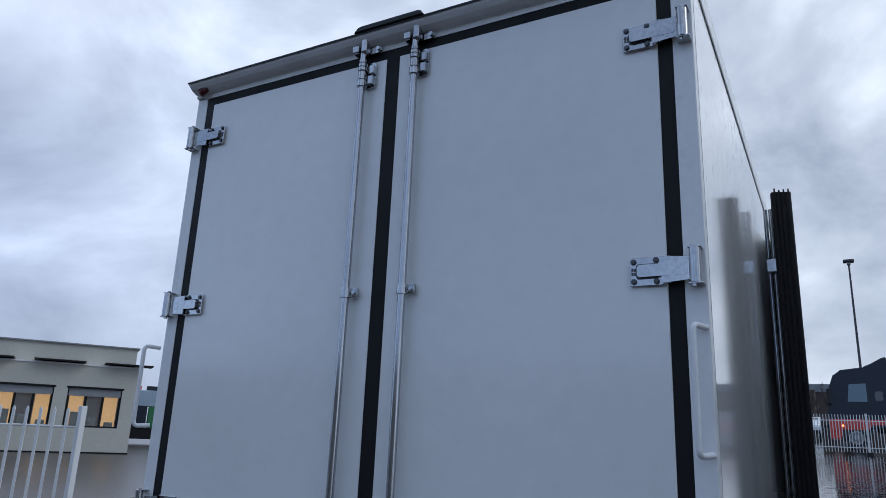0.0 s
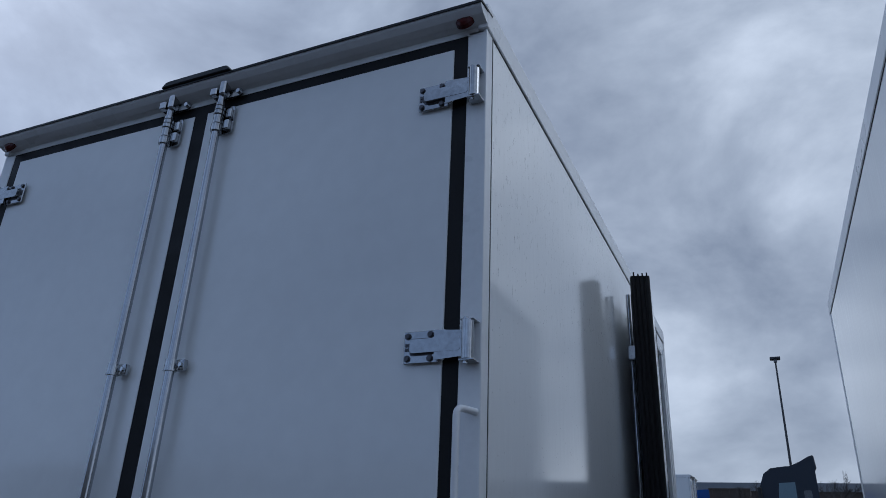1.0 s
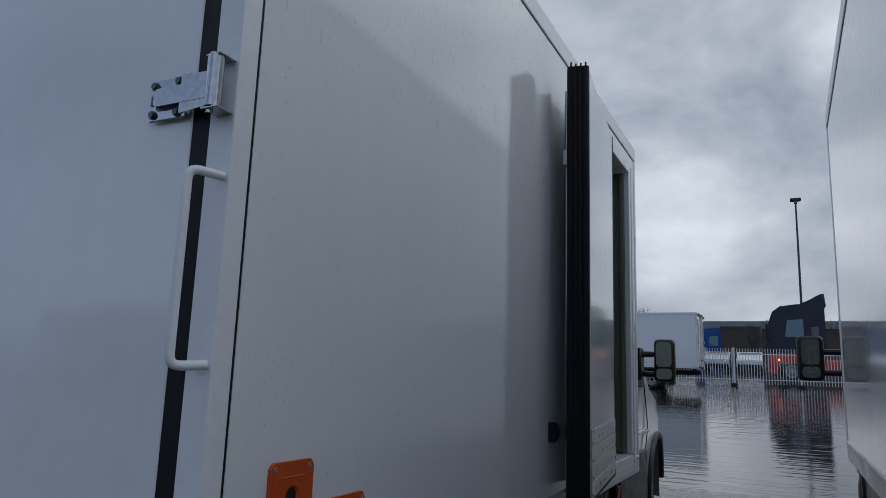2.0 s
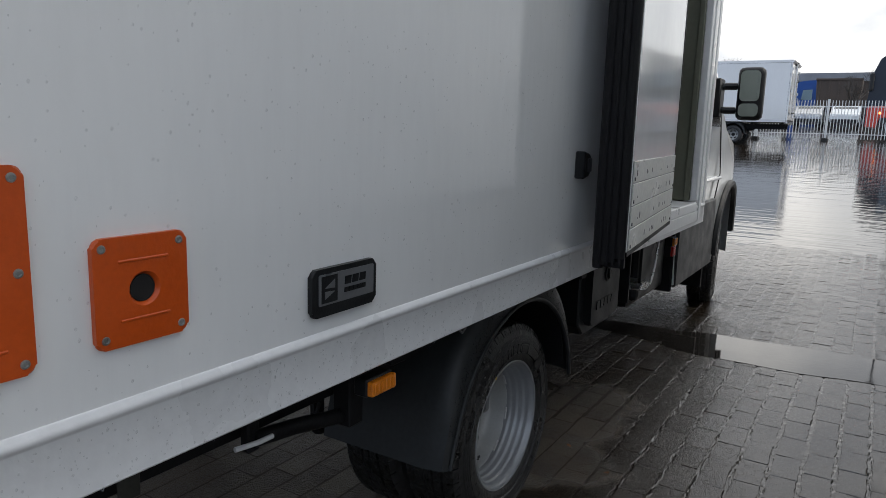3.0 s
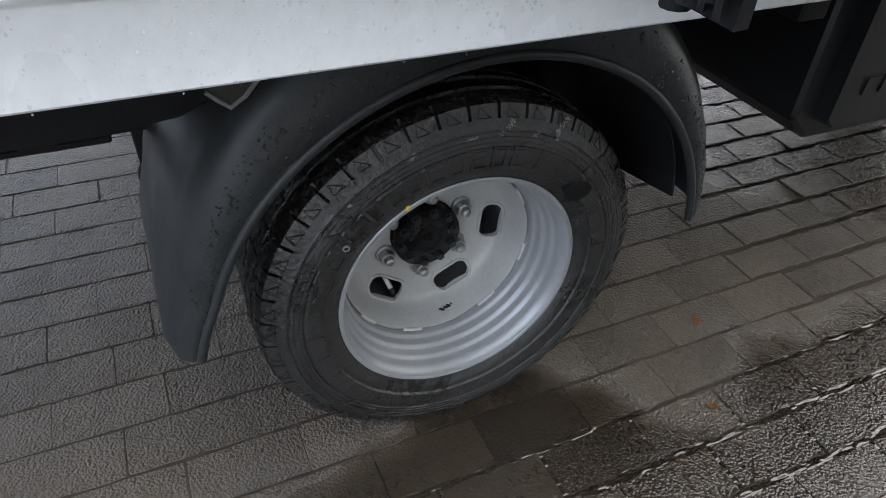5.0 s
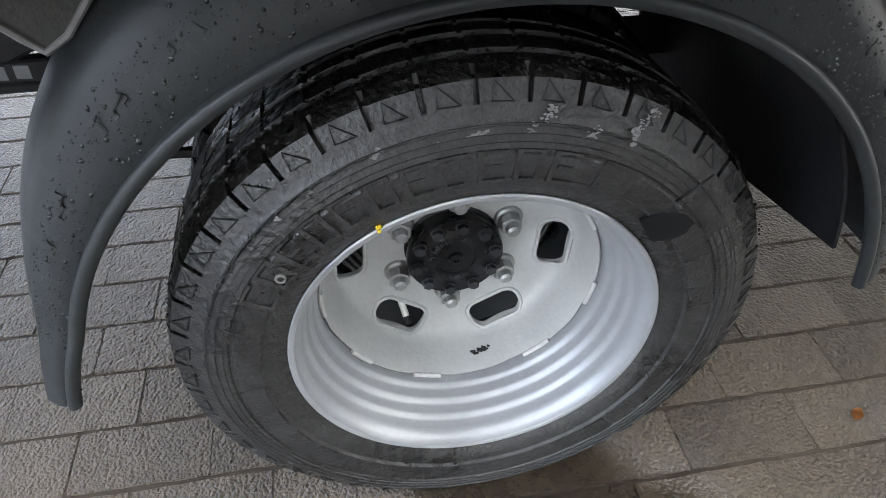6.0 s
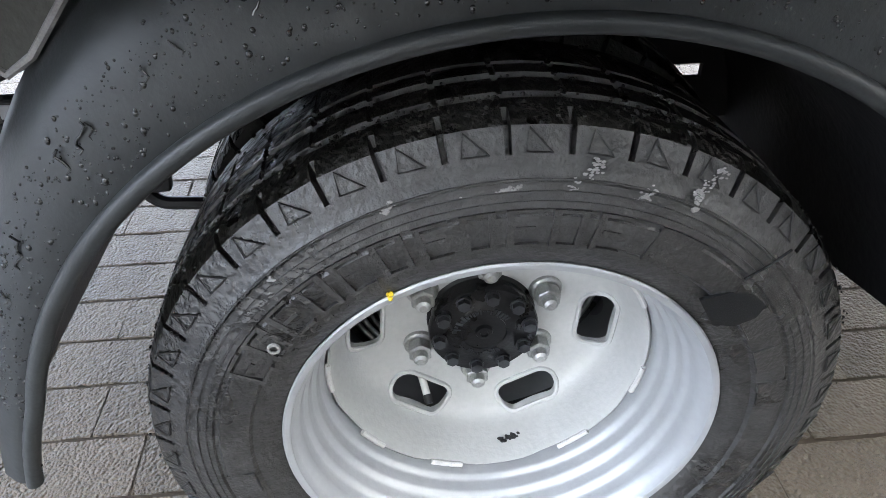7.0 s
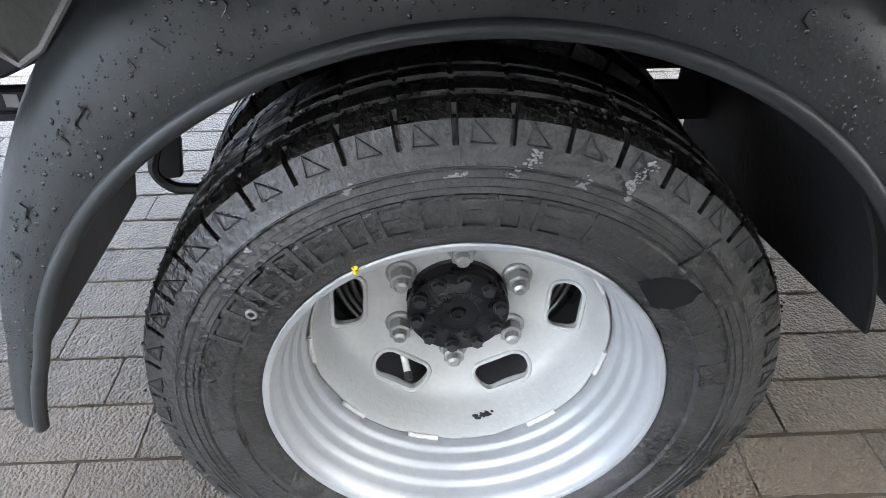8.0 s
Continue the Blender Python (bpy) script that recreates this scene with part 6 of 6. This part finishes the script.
def warehouse():
    t = thing("warehouse", "long low grey warehouse beyond the yard", "building")
    z = ground_z(0, 80)
    part("wall", box(B(), -40, 40, 80, 100, z - 0.3, z + 4.6), "brown", t)
    part("roof_edge", box(B(), -40.2, 40.2, 79.7, 100, z + 4.6, z + 5.4), "roofing", t)
    for k in range(12):
        part("dock_door", box(B(), -36 + 6 * k, -32.5 + 6 * k, 79.92, 80.0, z, z + 2.9), "brown", t)
    return t


warehouse()


def rear_hall():
    # unseen hall, added as a dark skyline for the rear doors to reflect
    t = thing("yard_hall", "plain low grey hall added out of view behind the yard", "building")
    part("wall", box(B(), -45, 45, -42, -30, 0, 4.4), "roofing", t)
    part("roof_edge", box(B(), -45.2, 45.2, -42.2, -29.8, 4.4, 4.8), "render", t)


rear_hall()


def parked_lorry():
    """A flat-sided lorry with stacked loads, far beyond the office corner."""
    t = thing("box_lorry", "pale blue lorry with green and dark crates beside the office", "lorry")
    part("load_body", box(B(), -3.5, 3.5, -1.2, 1.2, 2.35, 3.35, 0.04), "palebox", t)
    part("roof_bar", box(B(), -0.9, 0.1, -1.15, 1.15, 3.352, 3.62, 0.03), "redcab", t)
    part("roof_bar", box(B(), 0.4, 1.6, -1.15, 1.15, 3.352, 3.62, 0.03), "navy", t)
    for k, mat in enumerate(("chassis", "navy", "navy", "green", "chassis")):
        part("crate", box(B(), -3.4 + 1.36 * k, -2.1 + 1.36 * k, -1.18, 1.18, 1.0, 2.345, 0.05), mat, t)
    part("chassis", box(B(), -3.4, 3.4, -0.6, 0.6, 0.7, 0.995), "chassis", t)
    part("side_skirt", box(B(), -3.4, 3.4, -1.15, -1.05, 0.35, 0.995), "chassis", t)
    part("side_skirt", box(B(), -3.4, 3.4, 1.05, 1.15, 0.35, 0.995), "chassis", t)
    for u in (-0.35, 0.35):
        part("tail_light", box(B(), u - 0.12, u + 0.12, -1.22, -1.16, 1.15, 1.3), "red", t)
        part("tail_light", box(B(), u - 0.12, u + 0.12, 1.16, 1.22, 1.15, 1.3), "red", t)
    for u in (-2.3, 2.3):
        for w in (-0.9, 0.9):
            bm = B()
            lathe(bm, [(-0.15, 0.0), (-0.15, 0.4), (-0.1, 0.5), (0.1, 0.5), (0.15, 0.4), (0.15, 0.0)], (0, 0, 0), 24)
            part("wheel", bm, "tyre", t, smooth=True).matrix_basis = pose(u, w, 0.5, 0, 0, 90)
    t.matrix_basis = pose(-39.2, 28.5, 0.0, 0, 0, 52)


parked_lorry()


# ---------------------------------------------------------------- paving blocks
PITCH_X, PITCH_Y, GAP = 0.115, 0.212, 0.0078


def block_mesh(w, l, h, rng, worn):
    """One worn block with an uneven outline and rounded edges that run down into the joint."""
    side = [-0.985, -0.72, -0.47, -0.22, 0.03, 0.27, 0.5, 0.74, 0.985]
    outline = [(w, l * v) for v in side] + [(0.86 * w, l), (0.1 * w, l), (-0.86 * w, l)] + [(-w, -l * v) for v in side] + [(-0.86 * w, -l), (-0.1 * w, -l), (0.86 * w, -l)]
    n = len(outline)
    low = [(u + rng.uniform(-0.0025, 0.0020), v + rng.uniform(-0.0012, 0.0012), -h) for u, v in outline]
    rim = []
    for u, v in outline:
        su, sv = (rng.uniform(0.002, 0.010), rng.uniform(0.001, 0.006)) if worn else (rng.uniform(0.0008, 0.0042), rng.uniform(0.0003, 0.0014))
        rim.append((u - math.copysign(min(su, abs(u)), u) if abs(u) > 0.9 * w else u, v - math.copysign(sv, v) if abs(v) > 0.9 * l else v, 0.0))
    verts = low + rim + [(0, 0, 0.0)]
    faces = []
    for i in range(n):
        j = (i + 1) % n
        faces += [(i, j, n + j, n + i), (n + i, n + j, 2 * n)]
    return verts, faces


def paving():
    rng = random.Random(21)
    l = (PITCH_Y - 0.0012) / 2
    kinds = {True: [], False: []}
    for k in range(18):
        w = (PITCH_X - (GAP if k % 2 == 0 else 0.0035)) / 2
        verts, faces = block_mesh(w, l, 0.007, rng, k % 2 == 0)
        single = bpy.data.meshes.new("paving_block")
        single.from_pydata(verts, [], faces)
        single.materials.append(M["paver"])
        kinds[k % 2 == 0].append((verts, faces, single))
    all_v, all_f = [], []
    parts = 0
    for i in range(-34, 70):
        x = i * PITCH_X + 0.064
        shift = (i % 2) * PITCH_Y / 2 + rng.uniform(-0.018, 0.018)
        last = 40 if -14 < i < 70 else 26
        for j in range(-12, last):
            y = j * PITCH_Y + shift + rng.uniform(-0.003, 0.003)
            worn = x > 0.0 or y > 2.8 or y < 0.0
            k = 2.2 if worn else 1.0
            verts, faces, single = rng.choice(kinds[worn])
            z = ground_z(x, y) + rng.uniform(-0.0004, 0.0004) * k
            rise = math.atan((ground_z(x, y + 0.1) - ground_z(x, y - 0.1)) / 0.2)
            turn = Matrix.Rotation(rise, 3, "X") @ Euler((rng.uniform(-0.004, 0.004) * k, rng.uniform(-0.007, 0.007) * k, rng.uniform(-0.010, 0.010) + rng.choice((0, math.pi)))).to_matrix()
            if -0.98 < x < 0.62 and 1.0 < y < 3.3 and parts < 300:
                ob = new("paving_block", single)
                ob.parent = ground
                ob.matrix_basis = Matrix.Translation((x, y, z)) @ turn.to_4x4()
                parts += 1
            else:
                k = len(all_v)
                o = Vector((x, y, z))
                all_v += [tuple(o + turn @ Vector(v)) for v in verts]
                all_f += [tuple(k + q for q in f) for f in faces]
    me = bpy.data.meshes.new("paving_blocks")
    me.from_pydata(all_v, [], all_f)
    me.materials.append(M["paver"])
    ob = new("paving_blocks", me)
    ob.parent = ground
    tagged(ob, "wet grey-brown concrete paving blocks", kind="stuff")


def puddle(label, cx, cy, rx, ry, seed):
    """A shallow sheet of rain water over the blocks, with a wandering edge."""
    rng = random.Random(seed)
    n = 48
    ph = [rng.uniform(0, 6.3) for _ in range(4)]
    out = []
    for k in range(n):
        a = 2 * math.pi * k / n
        f = 1 + 0.14 * math.sin(2 * a + ph[0]) + 0.10 * math.sin(3 * a + ph[1]) + 0.07 * math.sin(5 * a + ph[2]) + 0.05 * math.sin(9 * a + ph[3])
        out.append((cx + rx * f * math.cos(a), cy + ry * f * math.sin(a)))
    z = ground_z(cx, cy - 0.7 * ry)
    bm = prism(B(), out, "z", z - 0.006, z + 0.0017)
    tagged(part("puddle", bm, "pool"), label, "puddle", kind="structure")


puddle("shallow rain puddle on the paving beside the cab", 0.42, 4.46, 1.02, 0.31, 1)
paving()


def leaf(label, x, y, length, turn, seed):
    """A small curled leaf lying flat on the wet paving."""
    rng = random.Random(seed)
    bm = B()
    rows = []
    for k in range(6):
        t = k / 5
        half = length * 0.30 * math.sin(math.pi * min(1, 0.08 + t * 0.92)) + 0.0006
        lift = 0.0015 + 0.004 * abs(t - 0.5) * rng.uniform(0.4, 1.0)
        rows.append([bm.verts.new((u * half, (t - 0.5) * length, lift + abs(u) * 0.002)) for u in (-1, 0, 1)])
    for p, q in zip(rows, rows[1:]):
        for i in range(2):
            bm.faces.new((p[i], p[i + 1], q[i + 1], q[i]))
    bmesh.ops.solidify(bm, geom=bm.faces[:], thickness=0.0006)
    ob = part("leaf", bm, "leaf", None, smooth=True)
    ob.matrix_basis = pose(x, y, 0.001, 0, 0, turn)
    tagged(ob, label, "leaf", "fallen leaves")


leaf("small orange-brown wet leaf on the paving", -0.158, 2.532, 0.030, 40, 1)
leaf("small orange-brown wet leaf on the paving", 0.055, 2.395, 0.024, -35, 2)
leaf("tiny dark leaf on the wet paving", 0.30, 2.20, 0.020, 80, 3)
